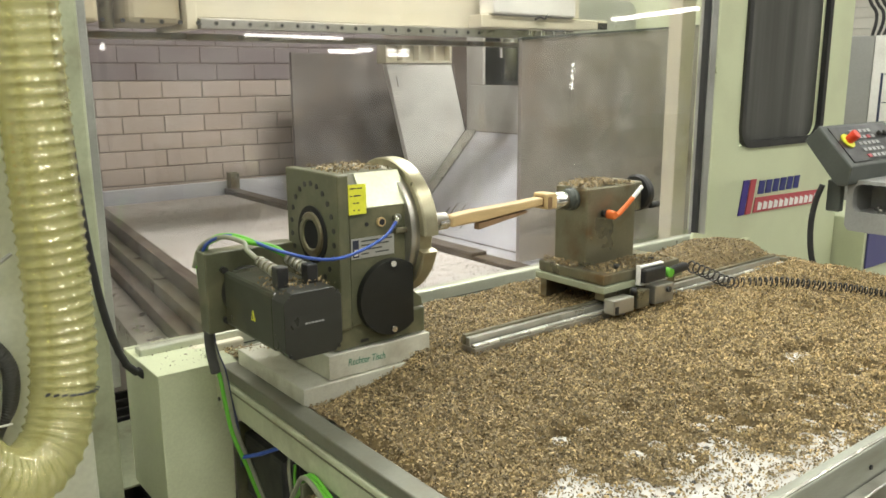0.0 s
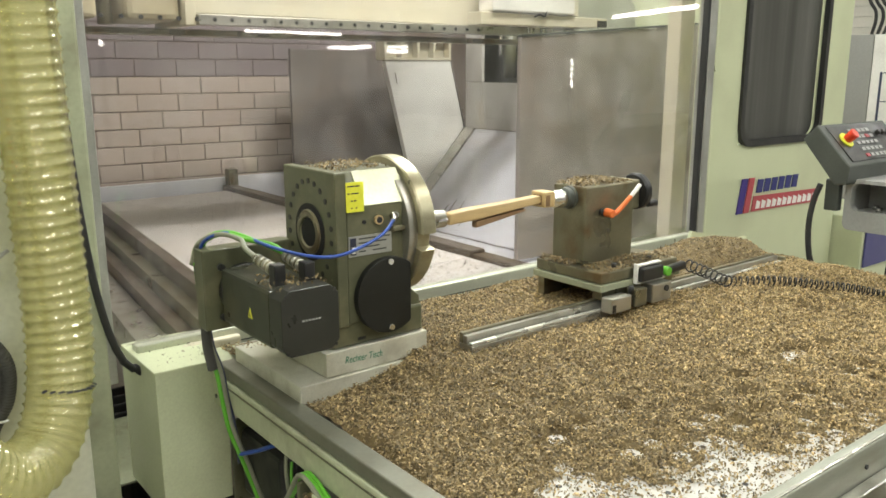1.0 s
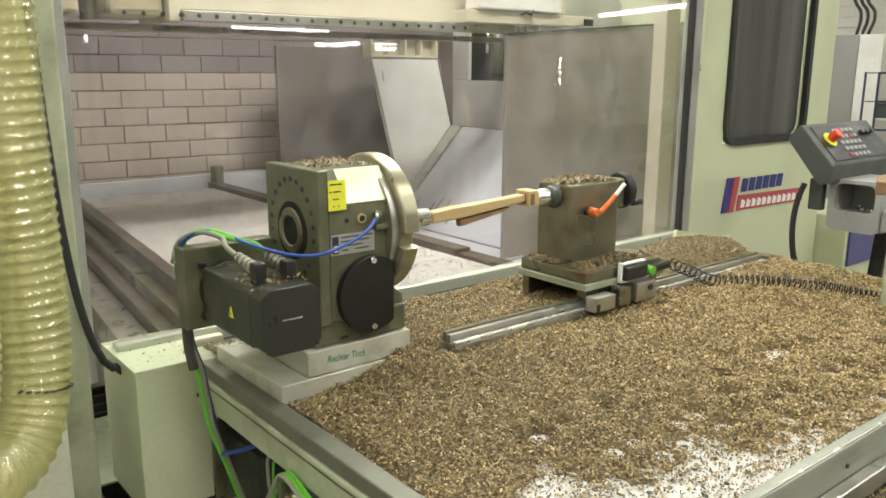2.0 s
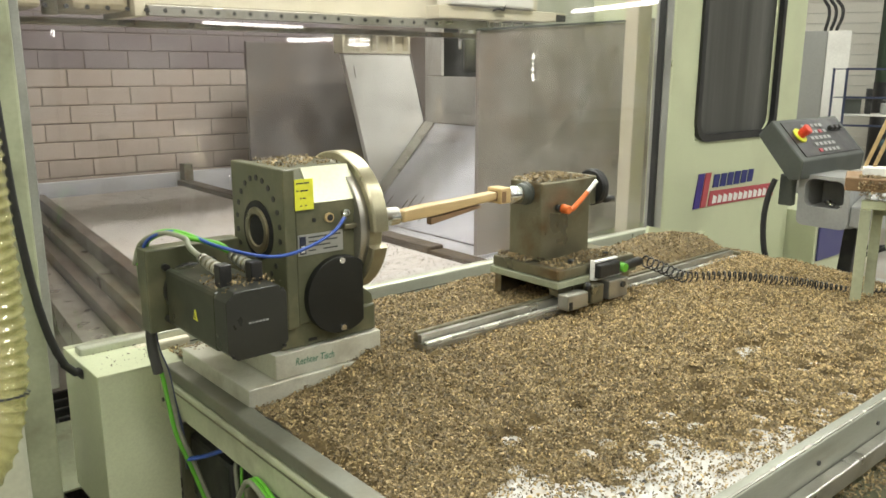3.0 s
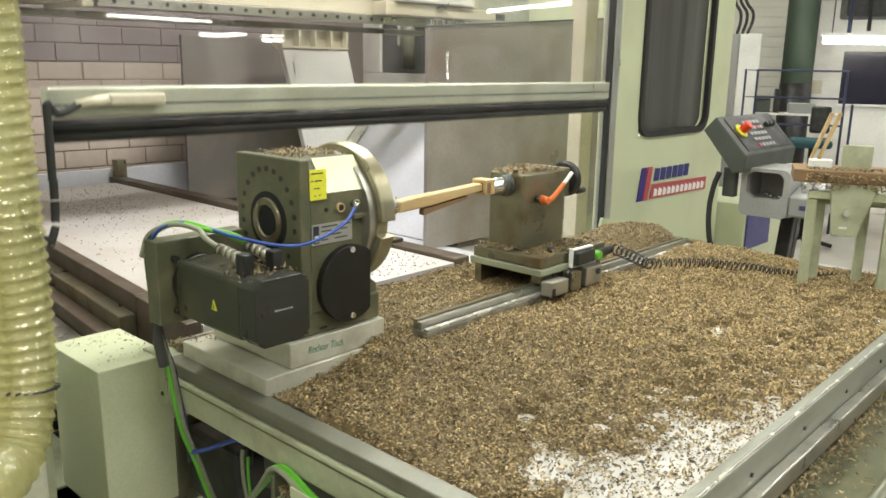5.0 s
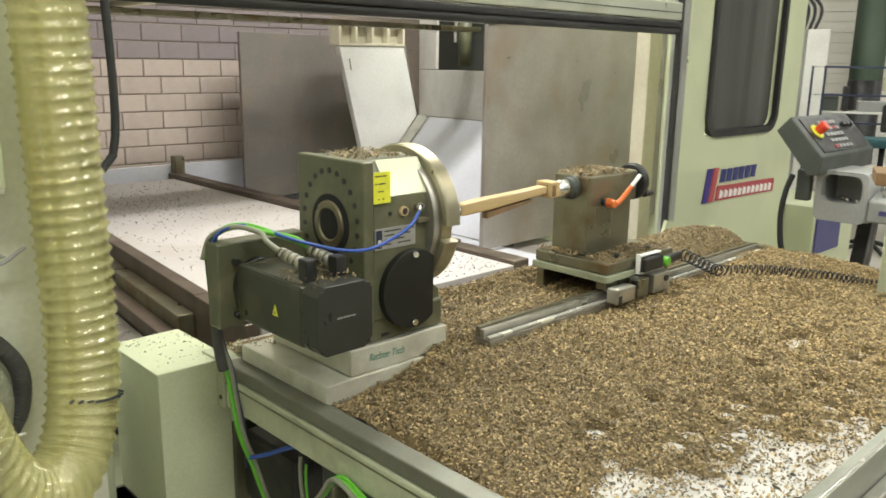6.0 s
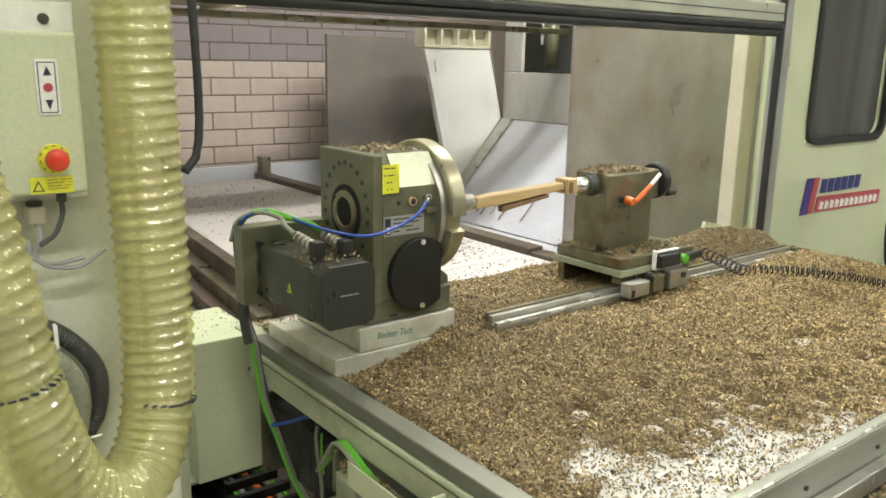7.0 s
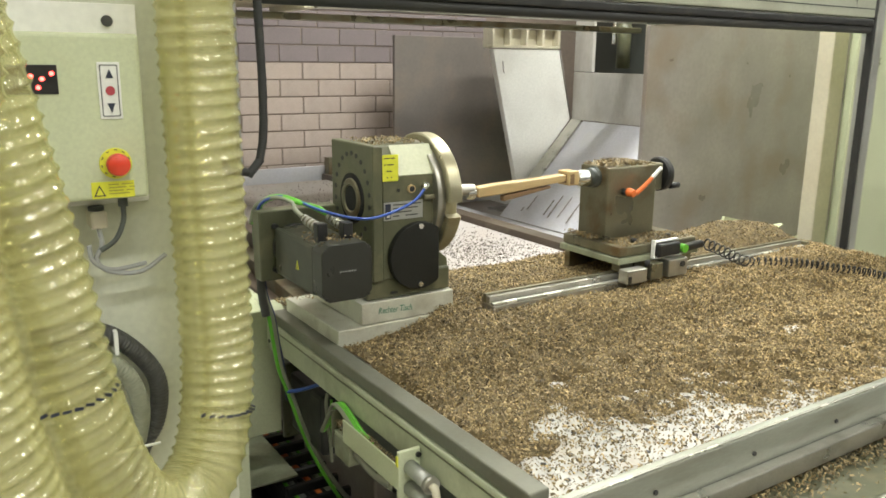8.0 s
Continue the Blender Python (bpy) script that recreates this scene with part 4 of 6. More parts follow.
    bars([(0.14, -0.05, 0.10, -0.05, 0.14, -0.05, 0.16, -0.05, 0.10, -0.05, 0.14)], 0.785, 1.176, 0.045, 0.0035, 0.004, 1.4999, CONSOLE_LIGHT, m)
    part("warning_triangle", slab([(1.655, 1.150), (1.677, 1.150), (1.666, 1.175)], 0.7385, 0.7398, axis="x"), YELLOW, m, "yellow warning triangle")
    part("bolt_sign", slab([(1.664, 1.154), (1.668, 1.154), (1.667, 1.166)], 0.7378, 0.7384, axis="x"), INK, m)
    for x, y in ((0.776, 1.655), (0.842, 1.640)):
        con = part("connector", box(x - 0.014, x + 0.014, y - 0.078, y - 0.048, 1.236, 1.287, 0.003), BLACK, m, "black plug socket")
        a, b = Vector((x, y - 0.050, 1.270)), Vector((x - 0.006, y + 0.030, 1.284))
        part("plug", cyl(a, b, 0.0135, 0.0115, seg=18), DARK_STEEL, con, "ribbed steel cable plug")
        for k in range(4):
            part("collar", cyl(a.lerp(b, 0.08 + 0.24 * k), a.lerp(b, 0.20 + 0.24 * k), 0.0152 - 0.0006 * k, seg=12), STEEL, con)
    for k, (x, y) in enumerate(((0.771, 1.68), (0.836, 1.665))):
        part("cable", cord([(x, y, 1.283), (x - 0.008, y + 0.05, 1.302), (0.775 + 0.01 * k, 1.78, 1.312), (0.748 + 0.012 * k, 1.845, 1.318), (0.716 + 0.012 * k, 1.90, 1.290), (0.702 + 0.010 * k, 1.918, 1.235)], 0.0062, 9), GREEN if k else GREY_CABLE, t, "thick signal cable")
    part("cable", cord([(0.842, 1.66, 1.285), (0.81, 1.74, 1.305), (0.77, 1.83, 1.322), (0.735, 1.885, 1.305), (0.722, 1.915, 1.25)], 0.0058, 9), GREEN, t, "bright green cable")
    for k, (mat, dx) in enumerate(((GREY_CABLE, 0.004), (GREEN, -0.006), (NAVY, 0.010))):
        path = [(0.716 + dx, 1.912, 1.24), (0.722 + dx, 1.908, 1.10), (0.728 + dx, 1.905, 1.02), (0.746 + dx, 1.90, 0.951), (0.757 + dx, 1.90, 0.870), (0.772 + dx, 1.90, 0.775)]
        path += [(0.803 + dx, 1.90, 0.68), (0.862 + dx, 1.90, 0.497), (0.958 + dx * 2, 1.90, 0.309), (1.04 + dx * 3, 1.93, 0.20)] if k < 2 else [(0.80, 1.93, 0.66)]
        part("cable", cord(path, (0.0075, 0.0060, 0.0050)[k], 9), mat, t, "hanging cable")
    part("sleeve", cord([(0.718, 1.911, 1.235), (0.723, 1.908, 1.10), (0.724, 1.905, 1.02), (0.733, 1.902, 0.955)], 0.0135, 9), RUBBER_GREY, t, "dark cable sleeve")
    rngs = np.random.default_rng(8)
    pts = [(0.975 + 0.17 * rngs.random(), 1.69 + 0.17 * rngs.random(), 1.470 + 0.008 * rngs.random()) for _ in range(420)]
    pts += [(0.745 + 0.125 * rngs.random(), 1.51 + 0.15 * rngs.random(), 1.238 + 0.006 * rngs.random() + (0.010 if rngs.random() < 0.4 else 0)) for _ in range(190)]
    pts += [(1.085 + 0.09 * math.sin(a), 1.605 + 0.012 * rngs.random(), 1.152 + 0.0995 * math.cos(a)) for a in rngs.uniform(-0.9, 0.9, 120)]
    pts += [(0.84 + 0.38 * rngs.random(), 1.925 + 0.05 * rngs.random(), 0.978) for _ in range(120)]
    flakes("chip_litter", pts, 0.0075, rngs, CHIP, t)
    return t


rotary_unit()


def workpiece():
    t = on_table(thing("stock_blank", (1.55, 1.745, 1.29), "blond wooden fore-end blank held between centres", "wood blank"))
    part("blank", slab([(1.375, 1.282), (1.378, 1.315), (1.45, 1.321), (1.60, 1.326), (1.735, 1.333), (1.735, 1.309), (1.66, 1.303), (1.50, 1.288)], 1.728, 1.764, bevel=0.005), WOOD, t)
    part("lug", slab([(1.48, 1.262), (1.675, 1.290), (1.675, 1.299), (1.48, 1.281)], 1.735, 1.756, bevel=0.002), WOOD_DARK, t, "darker wooden rib underneath")
    eb = part("end_block", box(1.737, 1.782, 1.715, 1.775, 1.296, 1.344, 0.004), WOOD, t, "pale end block")
    part("saw_slot", box(1.742, 1.760, 1.7142, 1.7155, 1.300, 1.334, 0), WOOD_DARK, eb, "dark sawn slot")
    part("saw_slot", box(1.7362, 1.7375, 1.728, 1.764, 1.304, 1.334, 0), WOOD_DARK, eb, "dark sawn slot")
    part("driver_cap", lathe((1.335, 1.744, 1.298), (1, 0, 0), [(0, 0.021), (0.03, 0.021), (0.038, 0.016)], 24), CHROME, t, "bright driver cap")


workpiece()


def tailstock():
    t = on_table(thing("tailstock", (1.98, 1.76, 1.0), "oiled steel tailstock with an orange clamp lever", "tailstock"))
    part("base_plate", box(1.838, 2.235, 1.565, 1.862, 1.040, 1.062, 0.003), PAINT_DULL, t, "pale scuffed base plate")
    part("foot", box(1.846, 2.225, 1.572, 1.855, 1.064, 1.098, 0.004), DARK_STEEL, t)
    # dark blocks fill the shaded gap between base plate and rails
    part("slide_shoe", box(1.86, 2.215, 1.580, 1.618, 1.010, 1.038, 0.002), DARK_STEEL, t, "dark block filling the shaded gap above the rail")
    part("slide_shoe", box(1.86, 2.215, 1.830, 1.858, 0.975, 1.038, 0.002), DARK_STEEL, t, "dark block filling the shaded gap above the rail")
    part("body", box(1.885, 2.122, 1.683, 1.822, 1.10, 1.350, 0.005), DARK_STEEL, t, "brown-stained oiled steel block")
    part("cap", box(2.124, 2.162, 1.69, 1.815, 1.255, 1.352, 0.006), DARK_STEEL, t)
    part("quill", lathe((1.886, 1.75, 1.312), (-1, 0, 0), [(-0.01, 0.037), (0.010, 0.037), (0.014, 0.033), (0.030, 0.033), (0.034, 0.028)], 32), CONSOLE, t, "dark quill nut")
    part("centre", lathe((1.853, 1.75, 1.312), (-1, 0, 0), [(0, 0.026), (0.010, 0.030), (0.040, 0.028), (0.052, 0.020), (0.056, 0.014), (0.072, 0.012), (0.078, 0.004)], 32), CHROME, t, "bright live centre")
    part("red_ring", cyl((1.797, 1.75, 1.312), (1.790, 1.75, 1.312), 0.0145, seg=20), RED_INK, t)
    part("handwheel", lathe((2.164, 1.722, 1.308), (1, 0, 0), [(0, 0.056), (0.006, 0.062), (0.024, 0.062), (0.030, 0.056), (0.030, 0.01)], 32), BLACK, t, "black handwheel")
    part("handwheel_grip", cyl((2.192, 1.680, 1.268), (2.235, 1.680, 1.268), 0.011, seg=14), BLACK, t)
    part("lever_hub", cyl((1.962, 1.684, 1.264), (1.962, 1.668, 1.264), 0.012, seg=18), BLACK, t)
    part("lever", cyl((1.970, 1.672, 1.264), (1.970, 1.640, 1.262), 0.0155, 0.013, seg=20, bevel=0.003), ORANGE, t, "orange clamp lever hub")
    part("lever", sweep(spline([(1.978, 1.650, 1.260), (1.994, 1.646, 1.266), (2.02, 1.642, 1.286), (2.05, 1.638, 1.312)], 8), lambda i: 0.0095 - 0.0001 * i, 10), ORANGE, t, "orange clamp lever")
    part("lever_tip", cord([(2.05, 1.638, 1.312), (2.068, 1.636, 1.328), (2.088, 1.634, 1.346)], 0.0068, 8, 10), WHITE, t, "pale lever tip")
    part("tapped_hole", cyl((2.000, 1.6835, 1.200), (2.000, 1.6822, 1.200), 0.006, seg=14), BLACK, t)
    for x, y in ((1.95, 1.61), (2.12, 1.61)):
        part("socket_screw", cyl((x, y, 1.098), (x, y, 1.112), 0.010, seg=14), BLACK, t)
    rng = np.random.default_rng(12)
    pts = []
    for _ in range(1000):
        x, y = rng.uniform(1.888, 2.12), rng.uniform(1.686, 1.82)
        pts.append((x, y, 1.351 + 0.016 * rng.random() * (1 - abs((x - 2.0) / 0.13)) + 0.003 * rng.random()))
    for _ in range(900):
        x, y = rng.uniform(1.87, 2.21), rng.uniform(1.576, 1.68)
        pts.append((x, y, 1.099 + 0.030 * rng.random() * max(0, 1 - abs((x - 2.05) / 0.17)) * max(0, 1 - abs((y - 1.63) / 0.07))))
    for _ in range(260):
        pts.append((rng.uniform(1.847, 1.884), rng.uniform(1.70, 1.85), 1.099 + 0.014 * rng.random()))
    flakes("chip_litter", pts, 0.009, rng, CHIP, t)


tailstock()


def guide_bed():
    t = on_table(thing("guide_bed", (2.1, 1.73, TOP), "pair of steel guide rails filled with wood chips", "guide rails"))
    front = part("front_rail", box(1.325, 2.90, 1.566, 1.622, 0.886, 0.978, 0.002), STEEL, t, "ground steel guide rail")
    part("top_strip", box(1.325, 2.90, 1.567, 1.583, 0.979, 0.988, 0.002), POLISHED, front, "bright polished rail edge")
    part("top_strip", box(1.325, 2.90, 1.590, 1.606, 0.979, 1.003, 0.002), STEEL, front, "bright polished rail edge")
    part("top_strip", box(1.325, 2.90, 1.608, 1.622, 0.979, 1.008, 0.002), DARK_STEEL, front)
    back = part("back_rail", box(2.0, 3.05, 1.868, 1.925, 0.886, 0.998, 0.003), DARK_STEEL, t, "dark oily guide rail")
    part("end_plate", box(2.902, 2.918, 1.566, 1.925, 0.886, 1.0, 0.003), DARK_STEEL, t)
    bm = bmesh.new()
    nx, ny = 90, 16
    grid = {}
    rng = np.random.default_rng(21)
    pts = []

    def h(x, y):
        mound = max(0.0, min(1.0, (x - 2.25) / 0.2)) * max(0.0, 1 - ((x - 2.66) / 0.42) ** 2)
        return 0.962 + 0.012 * noise.noise((x * 9, y * 9, 0)) + 0.085 * mound * max(0.0, 1 - ((y - 1.77) / 0.16) ** 2) + 0.022 * max(0.0, min(1.0, (x - 2.2) / 0.1))

    for i in range(nx + 1):
        for j in range(ny + 1):
            x, y = 1.40 + 1.50 * i / nx, 1.623 + 0.244 * j / ny
            grid[i, j] = bm.verts.new((x, y, h(x, y)))
    for i in range(nx):
        for j in range(ny):
            bm.faces.new((grid[i, j], grid[i + 1, j], grid[i + 1, j + 1], grid[i, j + 1])).smooth = True
    part("dust_bed", bm, CHIP_BED, t)
    for _ in range(7000):
        x, y = rng.uniform(1.40, 2.90), rng.uniform(1.62, 1.87)
        pts.append((x, y, h(x, y) + 0.004 * rng.random()))
    flakes("chip_litter", pts, 0.009, rng, CHIP, t)


guide_bed()


def corner_wedge():
    t = on_table(thing("corner_guard", (3.2, 2.12, 0.9), "pale green folded sheet guard at the table corner", "sheet guard"))
    part("sheet", slab([(3.03, 0.90), (3.07, 1.00), (3.50, 0.905), (3.50, 0.90)], 2.10, 2.115), PAINT, t)
    part("sheet", slab([(3.07, 1.92), (3.50, 2.08), (3.50, 2.10), (3.05, 2.10)], 0.92, 0.926, axis="z"), PAINT, t)


corner_wedge()


def blow_gun():
    t = on_table(thing("air_blow_gun", (2.2, 1.59, 1.0), "black air blow gun with a green button", "air gun"))
    part("body", box(1.993, 2.100, 1.530, 1.560, 1.055, 1.100, 0.006), BLACK, t)
    part("guard", box(1.985, 1.9915, 1.546, 1.562, 1.048, 1.113, 0.002), WHITE, t, "white plastic guard")
    part("guard", box(1.993, 2.105, 1.545, 1.562, 1.103, 1.110, 0.003), WHITE, t, "white plastic guard")
    part("guard", box(1.993, 2.130, 1.546, 1.560, 1.046, 1.0525, 0.002), WHITE, t, "white plastic guard")
    part("button", cyl((2.116, 1.545, 1.076), (2.116, 1.522, 1.074), 0.0145, seg=20), GREEN, t, "green push button")
    part("grip", box(-0.060, 0.060, -0.013, 0.013, -0.0135, 0.0135, 0.008, pose(2.172, 1.548, 1.073, 0, -3, 2)), BLACK, t, "black hand grip")
    c = on_table(thing("clamp_block", (2.08, 1.57, 1.0), "grey steel clamp blocks on the rail", "clamp"))
    part("block", box(1.838, 1.932, 1.520, 1.563, 0.982, 1.030, 0.004), STEEL, c)
    part("block", box(1.955, 2.012, 1.524, 1.563, 0.982, 1.040, 0.004), DARK_STEEL, c)
    part("block", box(2.035, 2.130, 1.520, 1.563, 0.982, 1.044, 0.004), STEEL, c)
    part("slot", box(1.842, 1.856, 1.517, 1.5195, 0.986, 1.010, 0), BLACK, c)
    part("screw", cyl((2.10, 1.5195, 1.024), (2.10, 1.514, 1.024), 0.010, seg=14), BLACK, c)
    part("screw", cyl((1.945, 1.535, 1.030), (1.945, 1.535, 1.052), 0.009, seg=14), BLACK, c)
    # coiled hose that runs from the gun over the chips
    k = on_table(thing("coiled_hose", (2.7, 1.4, 0.92), "black coiled air hose lying on the chips", "hose"))
    lie = [(x, y, TOP + sum(chip_height(x, y)[:1]) + 0.014) for x, y in ((2.50, 1.505), (2.62, 1.42), (2.80, 1.28), (2.98, 1.15), (3.10, 1.06))]
    axis = spline([(2.250, 1.548, 1.072), (2.34, 1.535, 1.035), (2.43, 1.520, 0.995)] + lie, 90)
    path, turn, gone = [], 0.0, 0.0
    whole = sum((p - q).length for p, q in zip(axis, axis[1:]))
    for p, q in zip(axis, axis[1:]):
        side = (q - p).normalized().cross(Vector((0, 0, 1))).normalized()
        up = side.cross((q - p).normalized())
        gone += (q - p).length
        share = gone / whole
        r = 0.0185 * min(1.0, max(0.35, (1 - share) * 3.0))
        turn += 2 * math.pi * (q - p).length / (0.027 if share < 0.3 else 0.019)
        path.append(p + r * (math.cos(turn) * side + math.sin(turn) * up))
    part("coil", sweep(path, 0.0027, 6), BLACK, k)


blow_gun()


def fixture():
    """A green welded stand on the table with chips on its wooden top."""
    base = pose(2.92, 1.02, 0, 0, 0, -68)
    t = on_table(thing("work_fixture", (2.92, 1.02, 0.895), "pale green welded stand with a chip-covered wooden top", "work fixture"))

    def b(x0, x1, y0, y1, z0, z1, bevel=0.003):
        return box(x0, x1, y0, y1, z0, z1, bevel, base)

    for x, y in ((-0.112, -0.02), (-0.072, 0.10), (0.148, -0.03), (0.085, 0.14)):
        part("leg", b(x - 0.004, x + 0.030, y, y + 0.034, 0.895, 1.235), PAINT_WORN, t)
    part("cross_bar", b(-0.115, 0.60, -0.022, 0.004, 1.238, 1.268), PAINT, t)
    part("cross_bar", b(-0.075, 0.60, 0.10, 0.126, 1.20, 1.236), PAINT_WORN, t)
    part("top", b(-0.172, 0.62, -0.05, 0.16, 1.300, 1.345, 0.004), WOOD_DARK, t, "brown wooden top board")
    part("bracket", slab([(-0.045, 1.298), (0.11, 1.298), (0.055, 1.112), (-0.028, 1.112)], -0.045, -0.024, bevel=0.003), PAINT_WORN, t, "tapered bracket plate").matrix_local = Matrix.Translation(-Vector((2.92, 1.02, 0.895))) @ base @ Matrix.Translation((2.92, 1.02, 0.895))
    hub = Vector((0.014, -0.045, 1.20))
    part("nut", cyl(base @ hub, base @ (hub + Vector((0, -0.025, 0))), 0.014, seg=6), CHROME, t, "bright hexagon nut")
    part("slot", b(-0.005, 0.022, -0.048, -0.0455, 1.138, 1.146, 0), WHITE, t)
    part("upright_plate", b(-0.012, 0.090, 0.06, 0.075, 1.347, 1.43, 0.003), PAINT_WORN, t)
    part("white_pad", b(-0.123, -0.045, 0.0, 0.06, 1.347, 1.377, 0.004), WHITE, t)
    for dx in (0.0, 0.027):
        q = slab([(-0.122 + dx, 1.378), (-0.110 + dx, 1.378), (-0.056 + dx, 1.545), (-0.070 + dx, 1.545)], 0.02, 0.045, bevel=0.002)
        bmesh.ops.transform(q, matrix=base, verts=q.verts[:])
        part("wooden_slat", q, WOOD, t, "yellow wooden slat")
    part("foot_screw", lathe(base @ Vector((0.122, -0.07, 0.882)), (0, 0, 1), [(0, 0.018), (0.02, 0.018), (0.022, 0.012), (0.035, 0.012), (0.04, 0.006), (0.055, 0.006)], 20), CHROME, t, "bright levelling screw")
    rng = np.random.default_rng(31)
    pts = []
    for _ in range(4200):
        u, v = rng.uniform(-0.13, 0.60), rng.uniform(-0.07, -0.045) if rng.random() < 0.6 else rng.uniform(-0.05, 0.02)
        z = rng.uniform(1.262, 1.335) if v < -0.045 else 1.347 + 0.004 * rng.random()
        if v < -0.045 and z < 1.285 + 0.02 * noise.noise((u * 14, 0, 0)):
            continue
        pts.append(tuple(base @ Vector((u, v + 0.012 * rng.random(), z))))
    flakes("chip_litter", pts, 0.009, rng, CHIP, t)


fixture()


def under_table():
    b = on_table(thing("cover_box", (0.73, 2.2, 0.55), "pale green sheet metal cover box beside the table", "cover box"))
    part("shell", box(0.627, 0.822, 2.040, 2.337, 0.505, 0.9235, 0.003), PAINT, b)
    part("lid", box(0.626, 0.823, 2.039, 2.338, 0.924, 0.9265, 0.001), PAINT, b, "pale green lid strewn with chips")
    rng = np.random.default_rng(41)
    flakes("chip_litter", [(0.64 + 0.18 * rng.random(), 2.05 + 0.29 * rng.random(), 0.929) for _ in range(90)], 0.006, rng, CHIP_GREY, b)
    m = on_table(thing("drive_motor", (0.92, 1.9, 0.5), "black drive motor with a blue plug under the table", "motor"))
    part("body", box(0.86, 0.99, 1.80, 2.06, 0.50, 0.70, 0.015), BLACK, m)
    part("flange", box(0.84, 1.0, 2.065, 2.085, 0.46, 0.72, 0.004), OLIVE, m)
    part("terminal", cyl((0.885, 1.79, 0.665), (0.885, 1.79, 0.725), 0.016, seg=18), BLACK, m)
    part("air_hose", cord([(0.885, 1.79, 0.728), (0.86, 1.80, 0.745), (0.82, 1.86, 0.715), (0.79, 1.90, 0.70)], 0.006, 8), BLUE, m, "blue hose")
    part("cable", cord([(0.872, 1.785, 0.72), (0.866, 1.782, 0.69), (0.868, 1.78, 0.63), (0.872, 1.77, 0.56), (0.874, 1.77, 0.50)], 0.0055, 8), GREY_CABLE, m)
    part("cable", cord([(0.880, 1.775, 0.70), (0.876, 1.772, 0.65), (0.878, 1.768, 0.58)], 0.004, 8), GREEN, m)
    c = on_table(thing("cable_trough", (0.80, 1.4, 0.74), "pale green cable trough with chips and green cables", "cable trough"))
    part("bottom", box(0.742, 0.776, 1.105, 1.46, 0.765, 0.769, 0.001), PAINT_WORN, c)
    part("side", box(0.7375, 0.7415, 1.105, 1.40, 0.762, 0.822, 0.001), PAINT, c, "chipped pale green side strip")
    part("end_bracket", box(0.739, 0.778, 1.462, 1.474, 0.715, 0.820, 0.003), OLIVE, c)
    part("end_bracket", box(0.741, 0.776, 1.375, 1.460, 0.700, 0.762, 0.003), PAINT_DULL, c)
    for k, (mat, dx) in enumerate(((GREEN, 0.0), (GREEN, 0.010), (GREY_CABLE, -0.008))):
        part("cable", cord([(0.772 + dx * 0.3, 1.60, 0.70), (0.768 + dx, 1.54, 0.765), (0.762 + dx, 1.49, 0.822), (0.760 + dx, 1.44, 0.828), (0.760 + dx, 1.36, 0.800), (0.760 + dx, 1.28, 0.785)], 0.0058, 8), mat, c)
    part("spring_conduit", ribbed([(0.762, 1.37, 0.735), (0.760, 1.28, 0.728), (0.762, 1.17, 0.735)], 0.012, 0.007, 0.10, 14), STEEL, c, "ribbed steel conduit")
    flakes("chip_litter", [(rng.uniform(0.743, 0.776), rng.uniform(1.12, 1.45), 0.772 + 0.030 * rng.random() ** 0.5) for _ in range(900)], 0.008, rng, CHIP, c)
    v = on_table(thing("air_cylinder", (0.76, 1.06, 0.76), "pale green pneumatic valve with two round ports", "pneumatic cylinder"))
    part("end_plate", box(0.722, 0.778, 1.090, 1.100, 0.752, 0.872, 0.002), PAINT, v)
    part("bolt", cyl((0.770, 1.089, 0.858), (0.770, 1.083, 0.858), 0.006, seg=10), BLACK, v)
    part("warning_patch", box(0.7195, 0.7215, 1.091, 1.099, 0.838, 0.862, 0), YELLOW, v, "yellow sticker")
    for z in (0.832, 0.782):
        part("barrel", cyl((0.751, 1.089, z), (0.751, 1.000, z - 0.004), 0.017, seg=18), ALU, v)
        part("ring", cyl((0.751, 1.012, z - 0.003), (0.751, 0.998, z - 0.004), 0.020, seg=18), STEEL, v)
    part("elbow", cord([(0.751, 0.998, 0.828), (0.750, 0.985, 0.828), (0.749, 0.978, 0.815), (0.749, 0.972, 0.78), (0.75, 0.965, 0.72)], 0.009, 6), CREAM, v, "cream hose elbow")
    rngc = np.random.default_rng(44)
    g = on_table(thing("gutter_chips", (2.0, 0.6, 0.78), "loose light chips along the gutter", "wood chips", kind="stuff"))
    flakes("chip_litter", [(rngc.uniform(0.9, 3.3), 0.69 - abs(rngc.normal(0, 0.05)), 0.782 + 0.006 * rngc.random()) for _ in range(4200)], 0.009, rngc, CHIP, g)


def frames_along(points, step):
    """Evenly spaced places along a smooth curve, each with two cross directions."""
    raw = spline(points, 60)
    path = [raw[0]]
    acc = 0.0
    for a, b in zip(raw, raw[1:]):
        d = (b - a).length
        while acc + d >= step:
            a = a.lerp(b, (step - acc) / d)
            path.append(a)
            d = (b - a).length
            acc = 0.0
        acc += d
    out, side = [], None
    for i, p in enumerate(path):
        d = (path[min(i + 1, len(path) - 1)] - path[max(i - 1, 0)]).normalized()
        side = d.orthogonal().normalized() if side is None else (side - d * side.dot(d)).normalized()
        out.append((p, side, d.cross(side)))
    return out


